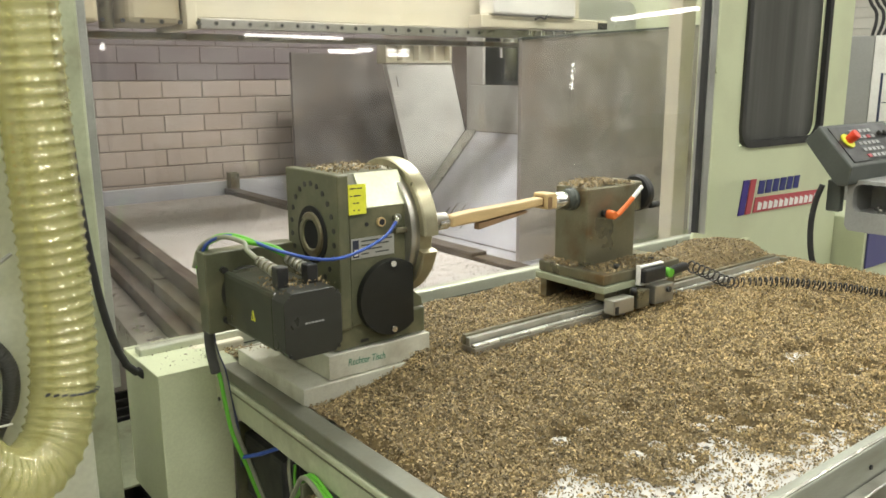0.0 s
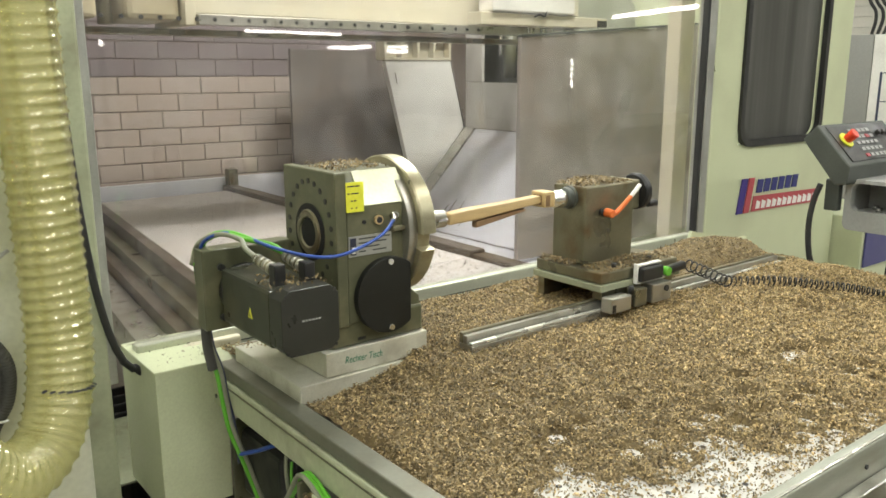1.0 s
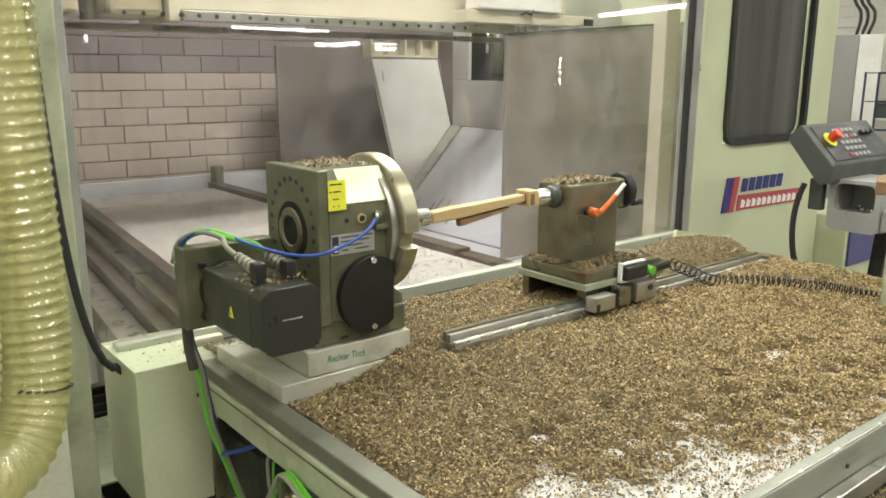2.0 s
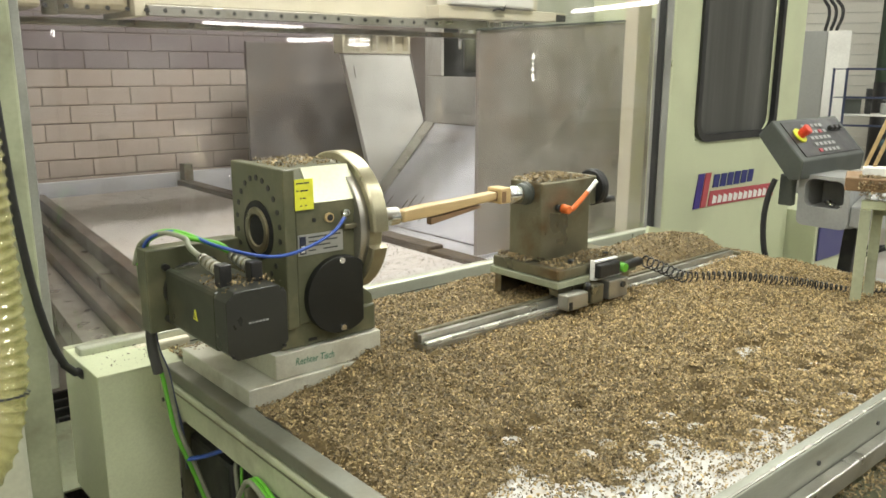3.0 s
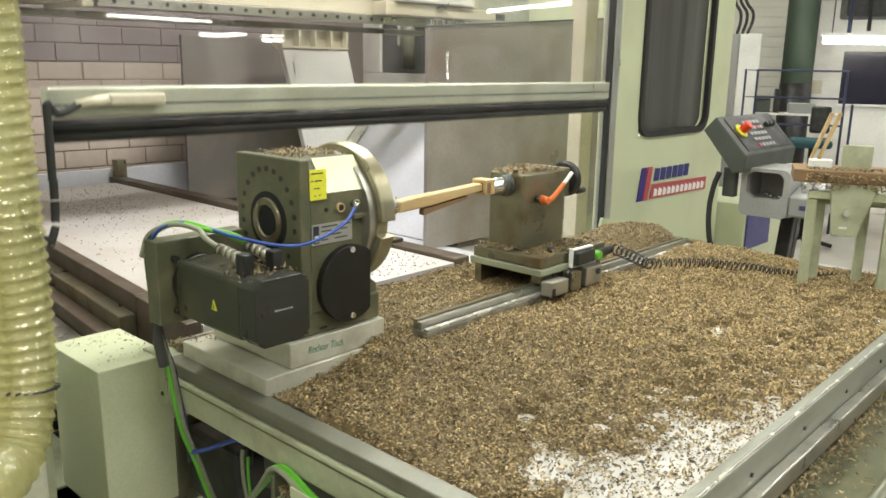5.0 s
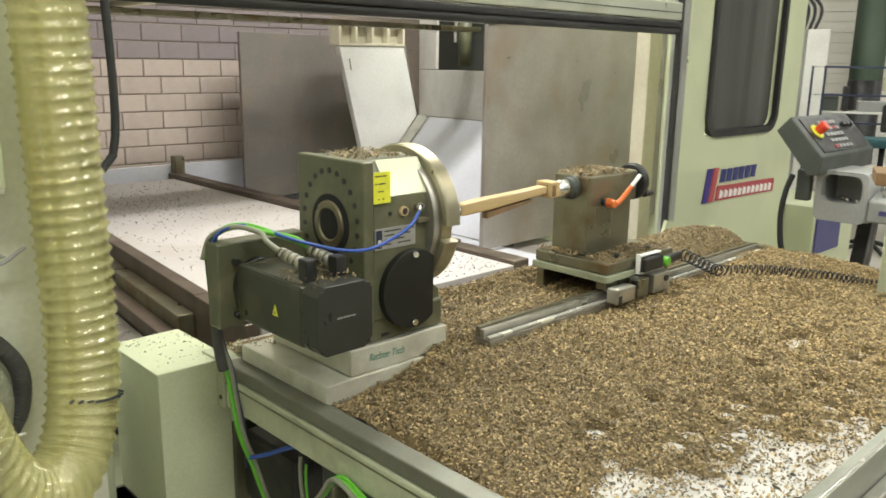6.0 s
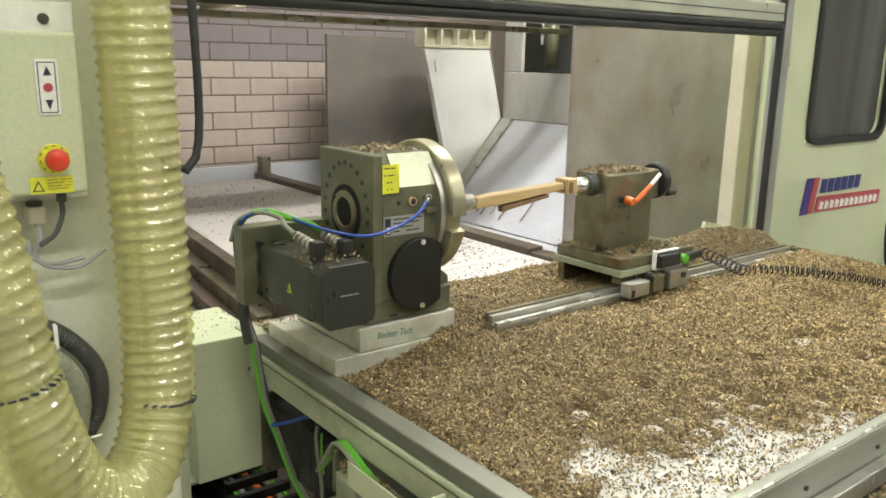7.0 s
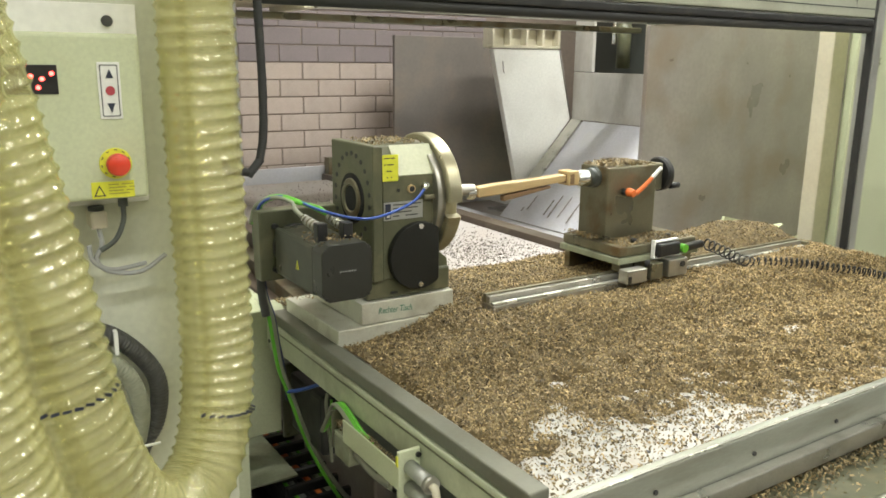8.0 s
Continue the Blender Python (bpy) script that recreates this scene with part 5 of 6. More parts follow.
def ribbed(points, r, pitch, depth, seg=24, step=0.0025, helix=True, hollow=False):
    """A ribbed hose; hollow draws sharp ridges with hollows between them."""
    bm = bmesh.new()
    rings = []
    for i, (p, side, up) in enumerate(frames_along(points, step)):
        ring = []
        for k in range(seg):
            a = 2 * math.pi * k / seg
            ph = (i * step / pitch - (a / (2 * math.pi) if helix else 0)) % 1.0
            d = 1 - abs(2 * ph - 1)
            rr = r * (1 - depth * ((1 - (1 - d) ** 2.4) if hollow else d ** 1.6))
            ring.append(bm.verts.new(p + rr * (math.cos(a) * side + math.sin(a) * up)))
        rings.append(ring)
    for a, b in zip(rings, rings[1:]):
        for k in range(seg):
            bm.faces.new((a[k], a[(k + 1) % seg], b[(k + 1) % seg], b[k])).smooth = True
    return bm


under_table()


def dust_hoses():
    t = thing("dust_hose", (0.335, 1.7, CEILING), "yellowed clear ribbed dust extraction hose hanging in a loop", "hose", "dust hoses")
    path = [(0.335, 1.70, CEILING), (0.335, 1.70, 3.2), (0.333, 1.695, 2.3), (0.333, 1.69, 1.83), (0.334, 1.69, 1.62), (0.337, 1.69, 1.42), (0.338, 1.688, 1.25), (0.334, 1.68, 1.145),
            (0.316, 1.66, 1.050), (0.282, 1.63, 0.985), (0.238, 1.595, 0.962), (0.190, 1.56, 0.972), (0.146, 1.53, 1.015), (0.112, 1.512, 1.085), (0.088, 1.502, 1.165), (0.066, 1.50, 1.27),
            (0.048, 1.50, 1.40), (0.024, 1.50, 1.53), (-0.006, 1.50, 1.69), (-0.04, 1.50, 1.85), (-0.12, 1.50, 2.3), (-0.20, 1.50, 3.2), (-0.22, 1.50, CEILING)]
    tube = part("tube", ribbed(path, 0.0665, 0.0230, 0.090, 30, 0.0029, hollow=True), HOSE, t, "clear yellowed hose wall")
    for c, d in (((0.322, 1.666, 1.097), (0.016, 0.02, 0.085)), ((0.066, 1.50, 1.235), (-0.012, 0, 0.10))):
        d = Vector(d).normalized()
        c = Vector(c)
        for k in range(9):
            a = radians(-160 + 13 * k)
            side = d.cross(Vector((0, 1, 0))).normalized()
            q = c + 0.0672 * (math.cos(a) * side + math.sin(a) * Vector((0, 1, 0)))
            part("print", box(-0.0056, 0.0056, -0.0012, 0.0012, -0.0016 - 0.0006 * (k % 3), 0.0016, 0, Matrix.Translation(q) @ pose(0, 0, 0, 0, 0, math.degrees(a) + 90)), INK, tube)
    s = thing("dust_hose", (-0.12, 1.36, CEILING), "second yellowed clear ribbed hose beside the first", "hose", "dust hoses")
    lie = [(-0.06, 1.36, CEILING), (-0.05, 1.36, 2.6), (-0.035, 1.36, 1.78), (-0.052, 1.36, 1.62), (-0.062, 1.36, 1.48), (-0.060, 1.36, 1.39), (-0.048, 1.36, 1.29), (-0.032, 1.36, 1.20), (-0.005, 1.37, 1.08), (0.03, 1.38, 0.99), (0.10, 1.40, 0.92), (0.20, 1.50, 0.85), (0.28, 1.62, 0.6), (0.30, 1.68, 0.02)]
    wall = part("tube", ribbed(lie, 0.0640, 0.0205, 0.090, 30, 0.0026, hollow=True), HOSE, s)
    for k in range(8):
        a = radians(-150 + 13 * k)
        q = Vector((-0.010, 1.368, 1.10)) + 0.0648 * Vector((math.cos(a), math.sin(a), 0.25 * math.cos(a)))
        part("print", box(-0.0056, 0.0056, -0.0012, 0.0012, -0.0018, 0.0016, 0, Matrix.Translation(q) @ pose(0, 0, 0, 0, 0, math.degrees(a) + 90)), INK, wall)


dust_hoses()


def conduits():
    t = thing("grey_conduits", (0.2, 1.785, 1.1), "bundle of grey corrugated conduits tied by a white strap", "conduit", "conduits")
    part("conduit", ribbed([(0.05, 1.765, 1.235), (0.14, 1.76, 1.238), (0.20, 1.76, 1.20), (0.245, 1.76, 1.13), (0.24, 1.76, 1.05), (0.20, 1.76, 0.97), (0.18, 1.765, 0.80), (0.18, 1.765, 0.02)], 0.017, 0.006, 0.14, 16, 0.0016), RUBBER_GREY, t)
    part("conduit", ribbed([(0.04, 1.76, 1.20), (0.12, 1.735, 1.20), (0.18, 1.73, 1.17), (0.208, 1.73, 1.10), (0.20, 1.735, 1.03), (0.17, 1.74, 0.95), (0.15, 1.76, 0.02)], 0.016, 0.006, 0.12, 16, 0.0016), GREY_CABLE, t)
    part("strap", box(0.175, 0.182, 1.738, 1.785, 1.192, 1.236, 0.001), WHITE, t, "white cable tie")
    part("strap", box(0.155, 0.235, 1.715, 1.72, 1.018, 1.022, 0.0008), WHITE, t, "white cable tie")
    g = thing("green_hook", (0.15, 1.765, 1.15), "dark green bent hook on the cabinet", "hook")
    part("blade", slab([(0.138, 1.215), (0.152, 1.205), (0.175, 1.12), (0.168, 1.085), (0.150, 1.14)], 1.772, 1.786, bevel=0.002), GREEN_DARK2, g)


conduits()


def control_box():
    t = thing("control_box", (0.1, 1.79, 1.46), "pale green control box with arrow keys and red stop", "control box")
    part("mounting_plate", box(-0.17, 0.258, 1.770, 1.788, 1.455, 1.785, 0.002), WHITE_PAINT, t, "off-white mounting plate")
    part("hole", cyl((0.211, 1.7705, 1.757), (0.211, 1.7665, 1.757), 0.009, seg=20), CHROME, t, "bright mounting screw")
    case = part("case", box(-0.15, 0.244, 1.70, 1.769, 1.473, 1.736, 0.007, segments=3), PAINT, t)
    k = part("key_strip", box(0.177, 0.211, 1.6975, 1.6995, 1.603, 1.692, 0.0008), WHITE, t, "white membrane key strip")
    f = ring_slab(rounded(0.1805, 0.2075, 1.607, 1.688, 0.002, 2), rounded(0.182, 0.206, 1.6085, 1.6865, 0.0015, 2), 1.6966, 1.6974)
    part("border", f, CONSOLE, k)
    part("arrow_key", slab([(0.1885, 1.667), (0.2005, 1.667), (0.1945, 1.681)], 1.6958, 1.6974), INK, k, "dark up arrow")
    part("arrow_key", slab([(0.1885, 1.628), (0.2005, 1.628), (0.1945, 1.613)], 1.6958, 1.6974), INK, k, "dark down arrow")
    part("stop_key", cyl((0.1945, 1.6974, 1.6475), (0.1945, 1.6958, 1.6475), 0.0072, seg=24), RED_INK, k, "dark red round key")
    e = part("emergency_stop", lathe((0.194, 1.7005, 1.532), (0, -1, 0), [(0, 0.025), (0.0025, 0.025), (0.003, 0.024)], 36), YELLOW, t, "yellow disc under the red stop")
    part("mushroom", lathe((0.194, 1.698, 1.532), (0, -1, 0), [(0, 0.010), (0.012, 0.010), (0.014, 0.0175), (0.022, 0.0185), (0.028, 0.0165), (0.031, 0.010), (0.032, 0.002)], 36), RED, e, "red mushroom button")
    for q in range(10):
        a = radians(20 + 34 * q)
        part("print", box(-0.0022, 0.0022, -0.0004, 0.0004, -0.0008, 0.0008, 0, Matrix.Translation((0.194 + 0.0218 * math.cos(a), 1.6974, 1.532 + 0.0218 * math.sin(a))) @ pose(0, 0, 0, 0, 90 - math.degrees(a), 0)), INK, e)
    w = part("warning_label", box(0.154, 0.220, 1.6978, 1.6995, 1.476, 1.503, 0.0005), YELLOW, t, "yellow warning label")
    part("triangle", slab([(0.157, 1.480), (0.175, 1.480), (0.166, 1.498)], 1.6968, 1.6977), INK, w)
    part("triangle", slab([(0.160, 1.4818), (0.172, 1.4818), (0.166, 1.4945)], 1.6961, 1.6967), YELLOW, w)
    bars([(0.35, -0.1, 0.4), (0.6, -0.1, 0.2), (0.5, -0.1, 0.25), (0.7,)], 0.180, 1.499, 0.045, 0.0018, 0.0032, 1.6977, surface("olive_print", (0.38, 0.36, 0.05), 0.6, bump=0.0), w)
    d = part("display", box(0.020, 0.120, 1.6975, 1.6995, 1.643, 1.687, 0.001), BLACK, t, "black display window")
    for x, z in ((0.083, 1.670), (0.098, 1.666), (0.112, 1.674), (0.092, 1.653)):
        part("digit", cyl((x, 1.6974, z), (x, 1.6962, z), 0.0034, seg=12), LED, d, "glowing red digit")
    part("gland", cyl((0.207, 1.735, 1.474), (0.207, 1.735, 1.455), 0.008, seg=14), CONSOLE, t)
    part("cable", cord([(0.207, 1.735, 1.458), (0.205, 1.733, 1.43), (0.190, 1.73, 1.400), (0.165, 1.73, 1.383)], 0.0045, 8), CONSOLE, t)
    c = thing("cable_plug", (0.165, 1.785, 1.43), "off-white cable socket with grey wires", "socket")
    part("socket", box(0.155, 0.182, 1.74, 1.788, 1.418, 1.447, 0.004), CREAM, c)
    part("collar", cyl((0.168, 1.76, 1.447), (0.168, 1.76, 1.454), 0.013, seg=16), CONSOLE, c)
    part("wire", cord([(0.168, 1.75, 1.418), (0.170, 1.745, 1.39), (0.16, 1.745, 1.365), (0.18, 1.745, 1.342), (0.23, 1.745, 1.336), (0.275, 1.75, 1.36)], 0.0042, 9), CONSOLE_LIGHT, c, "grey looped wire")
    part("wire", cord([(0.15, 1.75, 1.39), (0.155, 1.745, 1.362), (0.185, 1.745, 1.345), (0.24, 1.745, 1.350)], 0.004, 9), CONSOLE_LIGHT, c, "grey looped wire")


control_box()


def pendant():
    t = thing("control_console", (3.6, 1.66, 0), "dark grey operator console on two slanted legs", "control console")
    body = part("body", slab([(1.706, 1.484), (1.552, 1.322), (1.560, 1.246), (1.608, 1.238), (1.762, 1.420)], 3.33, 3.93, axis="x", bevel=0.006), CONSOLE, t)
    up = (Vector((0, 1.706, 1.484)) - Vector((0, 1.552, 1.322))).normalized()
    out = Vector((0, -up.z, up.y))

    def on_panel(u, v, w):
        return Vector((u, 1.552, 1.322)) + up * v + out * w

    def plate(u0, u1, v0, v1, w0, w1):
        bm = bmesh.new()
        vs = [bm.verts.new(on_panel(u, v, w)) for w in (w0, w1) for u, v in ((u0, v0), (u1, v0), (u1, v1), (u0, v1))]
        for q in ((0, 3, 2, 1), (4, 5, 6, 7), (0, 1, 5, 4), (1, 2, 6, 5), (2, 3, 7, 6), (3, 0, 4, 7)):
            bm.faces.new([vs[i] for i in q])
        bmesh.ops.recalc_face_normals(bm, faces=bm.faces[:])
        return bm

    panel = part("panel", plate(3.38, 3.90, 0.02, 0.205, 0.0, 0.004), BLACK, t, "black key panel")
    for i in range(5):
        for j in range(5):
            part("key", plate(3.525 + 0.039 * i, 3.552 + 0.039 * i, 0.034 + 0.033 * j, 0.050 + 0.033 * j, 0.0042, 0.008), CONSOLE_LIGHT if (i + 2 * j) % 9 else RED_INK, panel, "pale key")
    for i in range(3):
        part("knob", cyl(on_panel(3.76 + 0.045 * i, 0.15, 0.004), on_panel(3.76 + 0.045 * i, 0.15, 0.022), 0.011, seg=16), BLACK, panel)
    e = part("emergency_stop", cyl(on_panel(3.452, 0.128, 0.0042), on_panel(3.452, 0.128, 0.010), 0.036, seg=32), YELLOW, t, "yellow disc under the red stop")
    part("mushroom", cyl(on_panel(3.452, 0.128, 0.010), on_panel(3.452, 0.128, 0.055), 0.019, 0.023, seg=28, bevel=0.004), RED, e, "red mushroom button")
    # pale tray with a scooped pocket
    mouth = ring_slab(rounded(1.385, 1.600, 1.045, 1.262, 0.030), rounded(1.408, 1.574, 1.128, 1.246, 0.034), 3.415, 3.455)
    for vert in mouth.verts:
        vert.co = Vector((vert.co.y, vert.co.x, vert.co.z))
    bmesh.ops.recalc_face_normals(mouth, faces=mouth.faces[:])
    part("tray_front", mouth, CONSOLE_LIGHT, t, "light grey moulded tray with a scooped pocket")
    part("tray_bottom", box(3.457, 3.600, 1.404, 1.583, 1.050, 1.122, 0.004), CONSOLE_LIGHT, t)
    part("tray_lip", box(3.457, 3.70, 1.387, 1.598, 1.250, 1.261, 0.004), CONSOLE_LIGHT, t, "light grey moulded tray")
    part("tray_side", box(3.457, 3.70, 1.386, 1.402, 1.047, 1.248, 0.004), CONSOLE_LIGHT, t, "light grey moulded tray")
    part("tray_side", box(3.457, 3.70, 1.585, 1.599, 1.047, 1.248, 0.004), CONSOLE_LIGHT, t, "light grey moulded tray")
    part("tray_back", box(3.604, 3.70, 1.404, 1.583, 1.050, 1.248, 0.004), CONSOLE_LIGHT, t)
    part("tray_wing", slab([(3.425, 1.060), (3.425, 1.150), (3.66, 1.225), (3.66, 1.060)], 1.270, 1.384, bevel=0.008), CONSOLE_LIGHT, t, "light grey sloping tray wing")
    for x, y in ((3.48, 1.44), (3.50, 1.49), (3.56, 1.53)):
        part("knob", cyl((x, y, 1.122), (x, y, 1.142), 0.014, seg=18), CHROME, t)
    for k in range(4):
        x, y = 3.48 + 0.05 * (k % 2), 1.29 + 0.024 * k
        z = 1.150 + (x - 3.425) * 0.319
        part("knob", cyl((x, y, z), (x - 0.007, y, z + 0.022), 0.011, seg=16), CHROME, t)
    part("badge", box(3.4225, 3.4245, 1.300, 1.335, 1.095, 1.115, 0.0005), BLUE_PANEL, t, "small blue badge")
    part("bracket", box(3.40, 3.44, 1.62, 1.68, 1.12, 1.255, 0.006), CONSOLE, t)
    part("leg", box(3.62, 3.67, -0.03, 0.03, 0.0, 1.06, 0.005, pose(0, 1.52, 0, 4, 0, 0)), BLACK, t, "dark slanted leg")
    part("leg", box(3.80, 3.85, -0.03, 0.03, 0.0, 1.06, 0.005, pose(0, 1.56, 0, 4, 0, 0)), BLACK, t, "dark slanted leg")
    part("foot", box(3.45, 4.1, 1.35, 1.75, 0.0, 0.05, 0.01), PAINT, t)
    part("cable", cord([(3.36, 1.68, 1.235), (3.352, 1.70, 1.16), (3.35, 1.71, 1.05), (3.36, 1.70, 0.92), (3.39, 1.67, 0.78), (3.40, 1.66, 0.4), (3.42, 1.66, 0.05)], 0.013, 9), RUBBER, t, "thick black cable")
    s = thing("switch_cabinet", (5.1, 2.35, 0), "pale green cabinet with a violet-blue door", "cabinet")
    part("body", box(4.80, 5.45, 2.12, 2.6, 0.0, 0.86, 0.008), PAINT, s)
    part("door", box(4.82, 5.20, 2.105, 2.118, 0.56, 0.81, 0.004), BLUE_PANEL, s, "violet-blue door")


pendant()


def far_hall():
    """What shows past the machine: wall, rack, bench, chair, screens."""
    base = pose(8.15, 3.6, 0, 0, 0, -66)

    def b(x0, x1, y0, y1, z0, z1, bevel=0.004):
        return box(x0, x1, y0, y1, z0, z1, bevel, base)

    c = thing("steel_cabinet", tuple(base @ Vector((-0.1, 0.3, 0))), "tall off-white steel cabinet", "cabinet")
    part("body", b(-0.34, -0.09, 0.0, 0.5, 0.0, 2.05), GREY_PANEL2, c)
    part("door", b(-0.085, 0.12, -0.01, 0.5, 0.0, 2.05), WHITE_PAINT, c)
    for k in range(3):
        part("cable", cord([base @ Vector((-0.12 + 0.05 * k, 0.1, 2.05)), base @ Vector((-0.10 + 0.06 * k, 0.1, 2.25)), base @ Vector((-0.2 + 0.05 * k, 0.1, 2.6)), base @ Vector((-0.22 + 0.05 * k, 0.1, CEILING))], 0.016, 6), BLACK, c)
    r = thing("tube_rack", tuple(base @ Vector((0.5, 0, 0))), "navy steel tube rack with shelves", "rack")
    for x in (0.0, 0.115, 0.98, 1.06):
        part("post", b(x - 0.012, x + 0.012, -0.012 if x < 0.5 else 0.2, 0.012 if x < 0.5 else 0.224, 0.0, 1.70 if x < 1 else 1.36), NAVY, r)
    for z in (1.69, 1.42, 1.15):
        part("rail", b(0.013, 0.967, -0.01, 0.01, z - 0.01, z + 0.01), NAVY, r)
    part("shelf", b(0.0, 0.95, 0.02, 0.35, 1.24, 1.26), WHITE_PAINT, r, "pale shelf board")
    part("shelf", b(0.0, 0.95, 0.02, 0.35, 0.70, 0.72), WHITE_PAINT, r, "pale shelf board")
    n = thing("boxed_tools", tuple(base @ Vector((0.3, 0.2, 1.26))), "dark tool boxes on the rack", "tool box")
    part("box", b(0.12, 0.27, 0.05, 0.3, 1.262, 1.40), CONSOLE, n)
    part("box", b(0.31, 0.36, 0.05, 0.3, 1.262, 1.50), BLACK, n)
    part("box", b(0.45, 0.70, 0.05, 0.3, 1.262, 1.36), CONSOLE_LIGHT, n)
    h = thing("office_chair", tuple(base @ Vector((0.75, -0.5, 0))), "dark office chair with a teal seat", "chair")
    part("backrest", b(0.62, 0.80, -0.45, -0.40, 1.10, 1.36, 0.03), BLACK, h)
    part("seat", b(0.44, 0.80, -0.8, -0.42, 0.98, 1.06, 0.03), TEAL, h, "teal cushion")
    part("post", cyl(base @ Vector((0.64, -0.6, 0.1)), base @ Vector((0.64, -0.6, 0.98)), 0.025), BLACK, h)
    for k in range(5):
        a = radians(72 * k)
        part("foot", cyl(base @ Vector((0.64, -0.6, 0.1)), base @ Vector((0.64 + 0.28 * math.cos(a), -0.6 + 0.28 * math.sin(a), 0.03)), 0.02), BLACK, h)
    p = thing("round_pillar", tuple(base @ Vector((0.55, 1.2, 0))), "dark green round pillar", "pillar")
    part("shaft", cyl(base @ Vector((0.58, 1.2, 0)), base @ Vector((0.58, 1.2, CEILING)), 0.17, seg=28), DARK_GREEN, p)
    part("sleeve", cyl(base @ Vector((0.58, 1.2, 0.0)), base @ Vector((0.58, 1.2, 1.55)), 0.175, seg=28), BLACK, p)
    w = thing("wall_panels", tuple(base @ Vector((0.4, 2.4, 0))), "off-white horizontal wall boarding", "wall panel")
    for k in range(34):
        part("board", b(-1.2, 0.62, 2.4, 2.43, 0.124 * k, 0.124 * k + 0.119, 0.002), PLASTER_WARM, w)
    s = thing("partition_wall", tuple(base @ Vector((1.6, 1.8, 0))), "white partition with dark glazing", "partition")
    part("sheet", b(0.72, 1.12, 1.8, 1.85, 0.0, 2.5), WHITE_PAINT, s)
    part("sheet", b(1.12, 4.5, 1.8, 1.85, 0.0, 1.30), WHITE_PAINT, s)
    part("sheet", b(1.12, 4.5, 1.8, 1.85, 1.92, 2.5), WHITE_PAINT, s)
    part("glazing", b(1.12, 4.5, 1.82, 1.84, 1.30, 1.92), NIGHT, s, "dark glazing")
    part("sill", b(1.10, 4.5, 1.76, 1.80, 1.28, 1.31), WHITE, s)
    part("notice", b(0.80, 0.92, 1.79, 1.798, 1.42, 1.58), CREAM, s)
    l = thing("pendant_light", tuple(base @ Vector((1.2, 0.3, 2.1))), "bright hanging fluorescent light", "lamp")
    part("tube", cyl(base @ Vector((0.72, 0.3, 2.00)), base @ Vector((1.9, 0.25, 1.99)), 0.035, seg=16), TUBE, l, "glowing tube")
    part("reflector", b(0.70, 1.95, 0.22, 0.36, 2.04, 2.07), WHITE, l)
    for x in (0.8, 1.8):
        part("rod", cyl(base @ Vector((x, 0.3, 2.07)), base @ Vector((x, 0.3, CEILING)), 0.006, seg=8), BLACK, l)
    d = thing("overhead_duct", tuple(base @ Vector((1.0, 0.9, 2.6))), "dark pipes and ducts under the ceiling", "duct")
    part("duct", b(0.95, 3.0, 0.6, 1.2, 2.25, 2.6, 0.03), BLACK, d)
    part("pipe", cyl(base @ Vector((0.98, 0.5, 2.07)), base @ Vector((0.98, 0.5, CEILING)), 0.02), NAVY, d)
    part("pipe", cyl(base @ Vector((1.16, 0.5, 2.1)), base @ Vector((1.16, 0.5, CEILING)), 0.02), BLACK, d)


far_hall()


def drag_chain():
    t = thing("drag_chain", (0.9, 2.7, 0.0), "black cable drag chain with coloured cables on the floor", "drag chain")
    part("tray", box(0.80, 1.37, 2.45, 3.75, 0.0, 0.16, 0.004), BLACK, t)
    for k in range(13):
        y = 2.47 + 0.1 * k
        part("link", box(0.84, 1.26, y, y + 0.022, 0.24, 0.275, 0.004), BLACK, t)
    for x in (0.84, 1.24):
        part("side", box(x, x + 0.025, 2.46, 3.74, 0.162, 0.238, 0.004), BLACK, t)
    for k in range(11):
        x = 0.885 + 0.03 * k
        part("cable", cord([(x, 2.46, 0.20), (x + 0.004 * (-1) ** k, 2.7, 0.205), (x, 3.1, 0.20), (x, 3.58, 0.20)], 0.010, 5), (GREEN, CONSOLE_LIGHT, BLACK, ORANGE, GREY_CABLE)[k % 5], t)
    p = thing("floor_plate", (0.75, 2.95, 0.0), "dull grey-green sheet cover beside the drag chain", "sheet cover")
    part("sheet", box(0.66, 0.90, 2.72, 3.30, 0.281, 0.290, 0.002), PAINT_DULL, p)
    part("upright", box(0.66, 0.668, 2.72, 3.30, 0.0, 0.279, 0.002), PAINT_DULL, p)
    f = thing("floor_debris", (0.6, 2.6, 0.0), "pale wood dust lying on the floor", "wood dust", kind="stuff")
    rng = np.random.default_rng(61)
    flakes("chip_litter", [(rng.uniform(0.42, 0.75), rng.uniform(1.7, 3.4), 0.004 + 0.004 * rng.random()) for _ in range(3000)], 0.014, rng, CHIP, f)


drag_chain()


def bed_chips():
    t = thing("bed_chips", (1.8, 4.2, 0.851), "dark chips strewn over the inner bed", "wood chips", kind="stuff")
    rng = np.random.default_rng(51)
    pts = [(rng.normal(1.80, 0.22), 4.75 + 0.25 * rng.normal(), 0.853) for _ in range(420)] + [(rng.uniform(1.25, 2.34), rng.uniform(2.65, 5.6), 0.853) for _ in range(900)]
    pts += [(rng.normal(2.0, 0.2), rng.normal(3.2, 0.2), 0.853) for _ in range(2200)]
    pts = [p for p in pts if 1.23 < p[0] < 2.35 and 2.86 < p[1] < 5.6]
    pts += [(rng.uniform(1.2, 2.34), rng.uniform(2.42, 2.80), 0.853) for _ in range(700)]
    flakes("chip_litter", pts, 0.0085, rng, CHIP_GREY, t)


bed_chips()


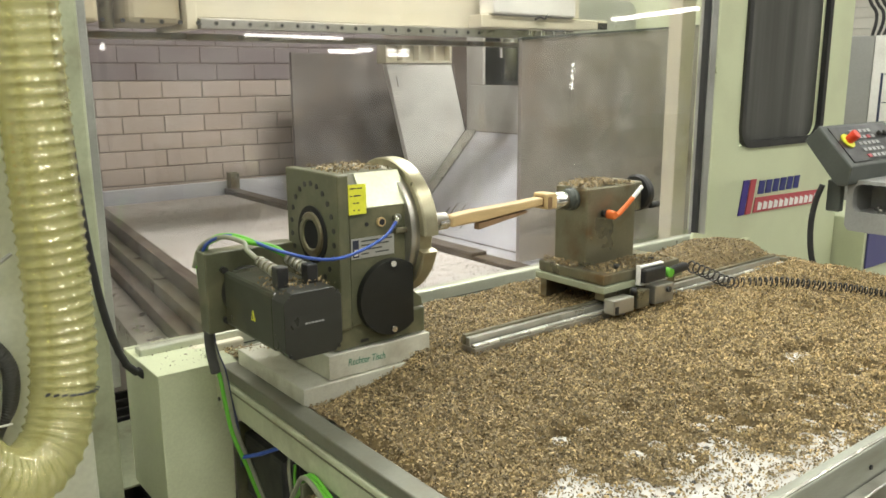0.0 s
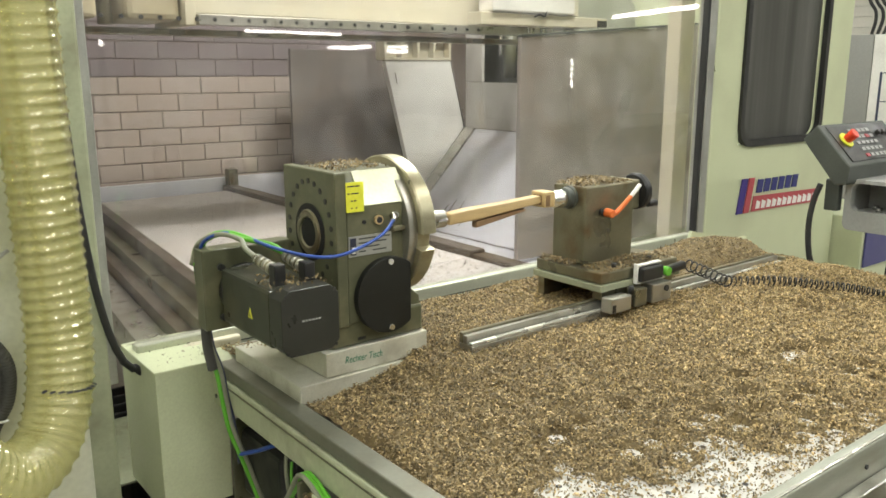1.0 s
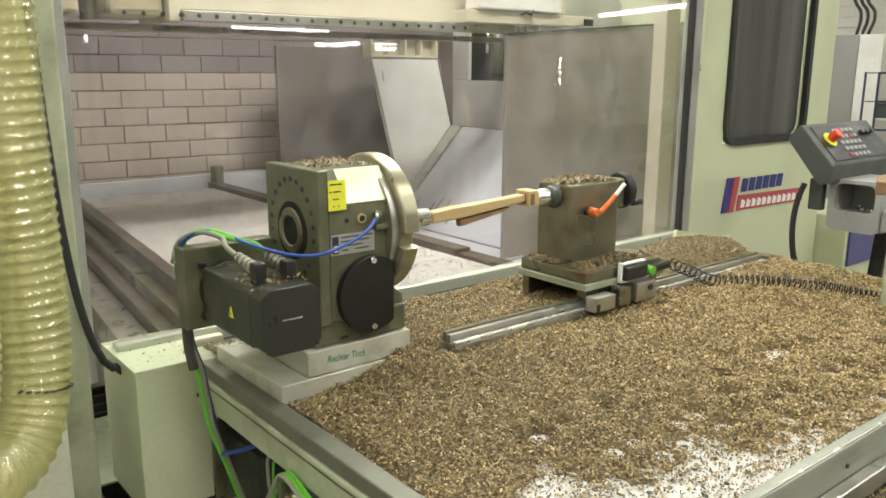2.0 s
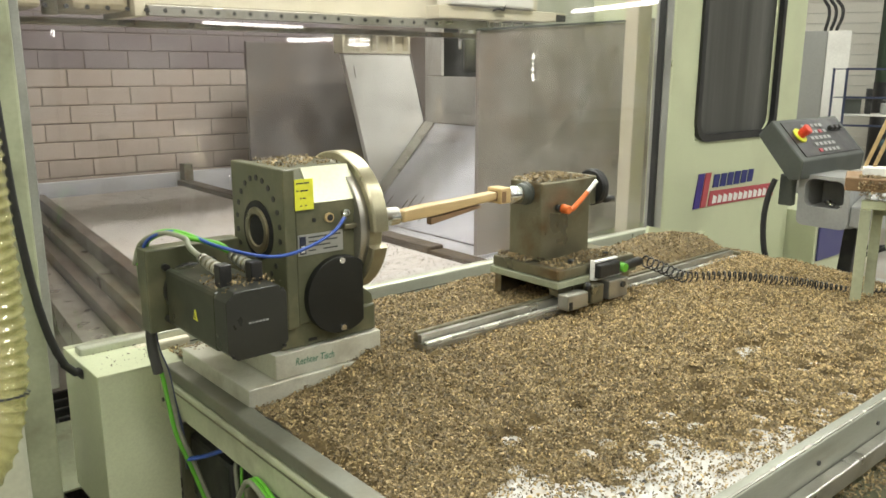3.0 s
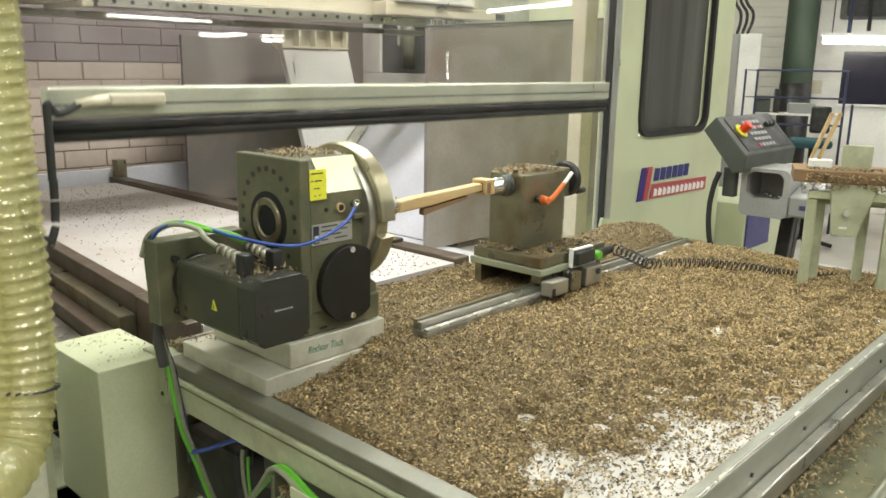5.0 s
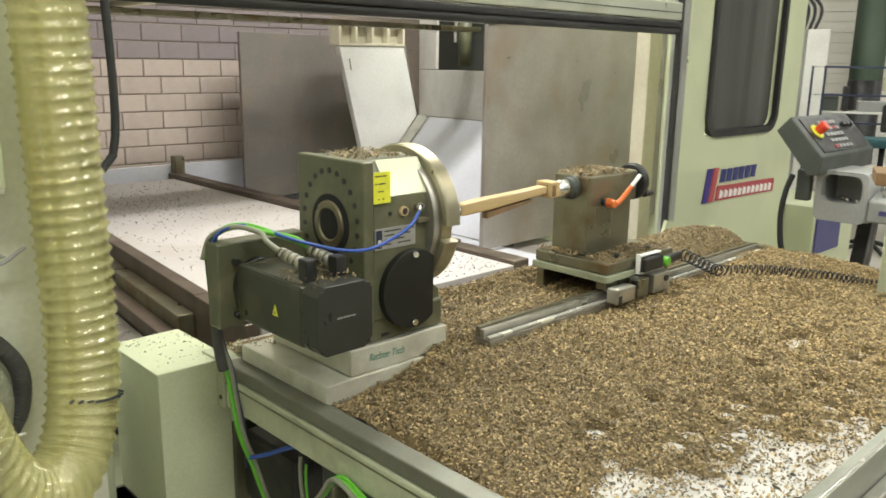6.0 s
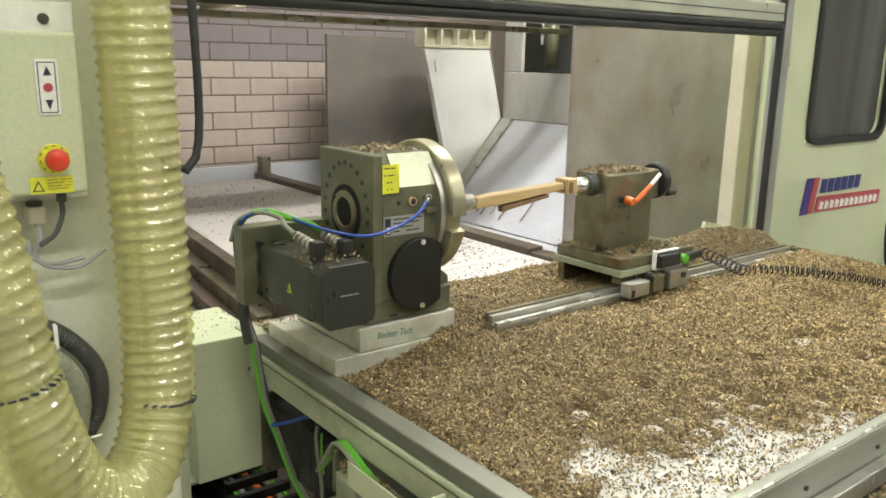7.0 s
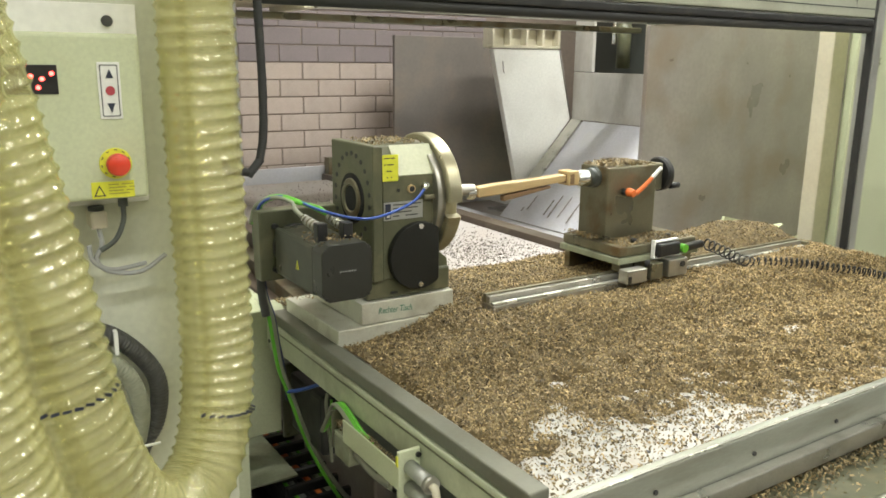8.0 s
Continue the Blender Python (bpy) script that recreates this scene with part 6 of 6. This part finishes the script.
def door_cable():
    """A black cable from the cabinet to the door's bottom bar, in rigid links that follow the door."""
    a, n, length = Vector((0.468, 2.08, 1.99)), 24, 1.11
    links = []
    t = thing("door_cable", (0.468, 2.08, 1.99), "black corrugated cable to the lift door", "cable")
    each = length / n
    for k in range(n):
        bm = ribbed([(0, 0, -each * 0.56), (0, 0, 0), (0, 0, each * 0.56)], 0.0105, 0.006, 0.12, 10, 0.002, helix=False)
        me = bpy.data.meshes.new("link")
        bm.to_mesh(me)
        bm.free()
        me.materials.append(RUBBER)
        ob = new("link", me)
        ob.parent = t
        links.append(ob)
    rows = {k: [] for k in range(n)}
    for time, up in DOOR_RUN:
        e = Vector((0.612, 2.165, 0.908 + up))
        # a hanging parabola of the cable's length between the two ends
        lo, hi = 0.0, 1.6
        for _ in range(30):
            sag = (lo + hi) / 2
            pts = [a.lerp(e, i / 60) + Vector((-0.025 * max(0.0, 1 - up) * math.sin(math.pi * i / 60) - 0.03 * up * math.sin(2 * math.pi * i / 60), 0, -sag * (1 - abs(2 * i / 60 - 1) ** (2.0 + 0.7 * up)))) for i in range(61)]
            if sum((p - q).length for p, q in zip(pts, pts[1:])) > length:
                hi = sag
            else:
                lo = sag
        total = sum((p - q).length for p, q in zip(pts, pts[1:]))
        for k in range(n):
            want, run = total * (k + 0.5) / n, 0.0
            for p, q in zip(pts, pts[1:]):
                d = (q - p).length
                if run + d >= want:
                    c = p.lerp(q, (want - run) / d)
                    break
                run += d
            m = Matrix.Translation(c - a) @ (q - p).to_track_quat("Z", "X").to_matrix().to_4x4()
            rows[k].append((time, m))
    return links, rows


CABLE = door_cable()


def back_wall():
    t = solid("wall_back", box(-3.5, 7.0, 0.0, 0.2, 0.0, CEILING, 0), MORTAR, "pale brick wall with brown joints", "wall")
    base = pose(2.939, 5.934, 1.676, 0, 0, -3.04)
    t.matrix_world = pose(2.939, 5.948, 0, 0, 0, -3.04)
    L, H = 0.297, 0.125
    me = {}
    for name, mat in (("low", BRICK), ("up", BRICK_UPPER)):
        bm = box(-L + 0.0042, -0.0042, -0.009, 0.03, -H + 0.0042, -0.0042, 0.003, segments=1)
        mesh = bpy.data.meshes.new("brick")
        bm.to_mesh(mesh)
        bm.free()
        mesh.materials.append(mat)
        me[name] = mesh
    rng = random.Random(5)
    for r in range(-6, 12):
        for j in range(-3, 9):
            ob = new("brick", me["up" if r < 0 else "low"])
            ob.parent = t
            off = (0.59 if r % 2 else 0.0)
            ob.location = (-(j + off - 1) * L + rng.uniform(-0.002, 0.002), rng.uniform(-0.002, 0.002), 1.676 - r * H)
    return t


back_wall()


def motions():
    for ob in TABLE_THINGS:
        x, y, z = ob.location
        walk(ob, [(t, pose(x, y + d, z)) for t, d in TABLE_RUN])
    links, rows = CABLE
    for k, ob in enumerate(links):
        walk(ob, rows[k])
    for ob in DOOR_THINGS:
        x, y, z = ob.location
        walk(ob, [(t, pose(x, y, z + d)) for t, d in DOOR_RUN])


motions()
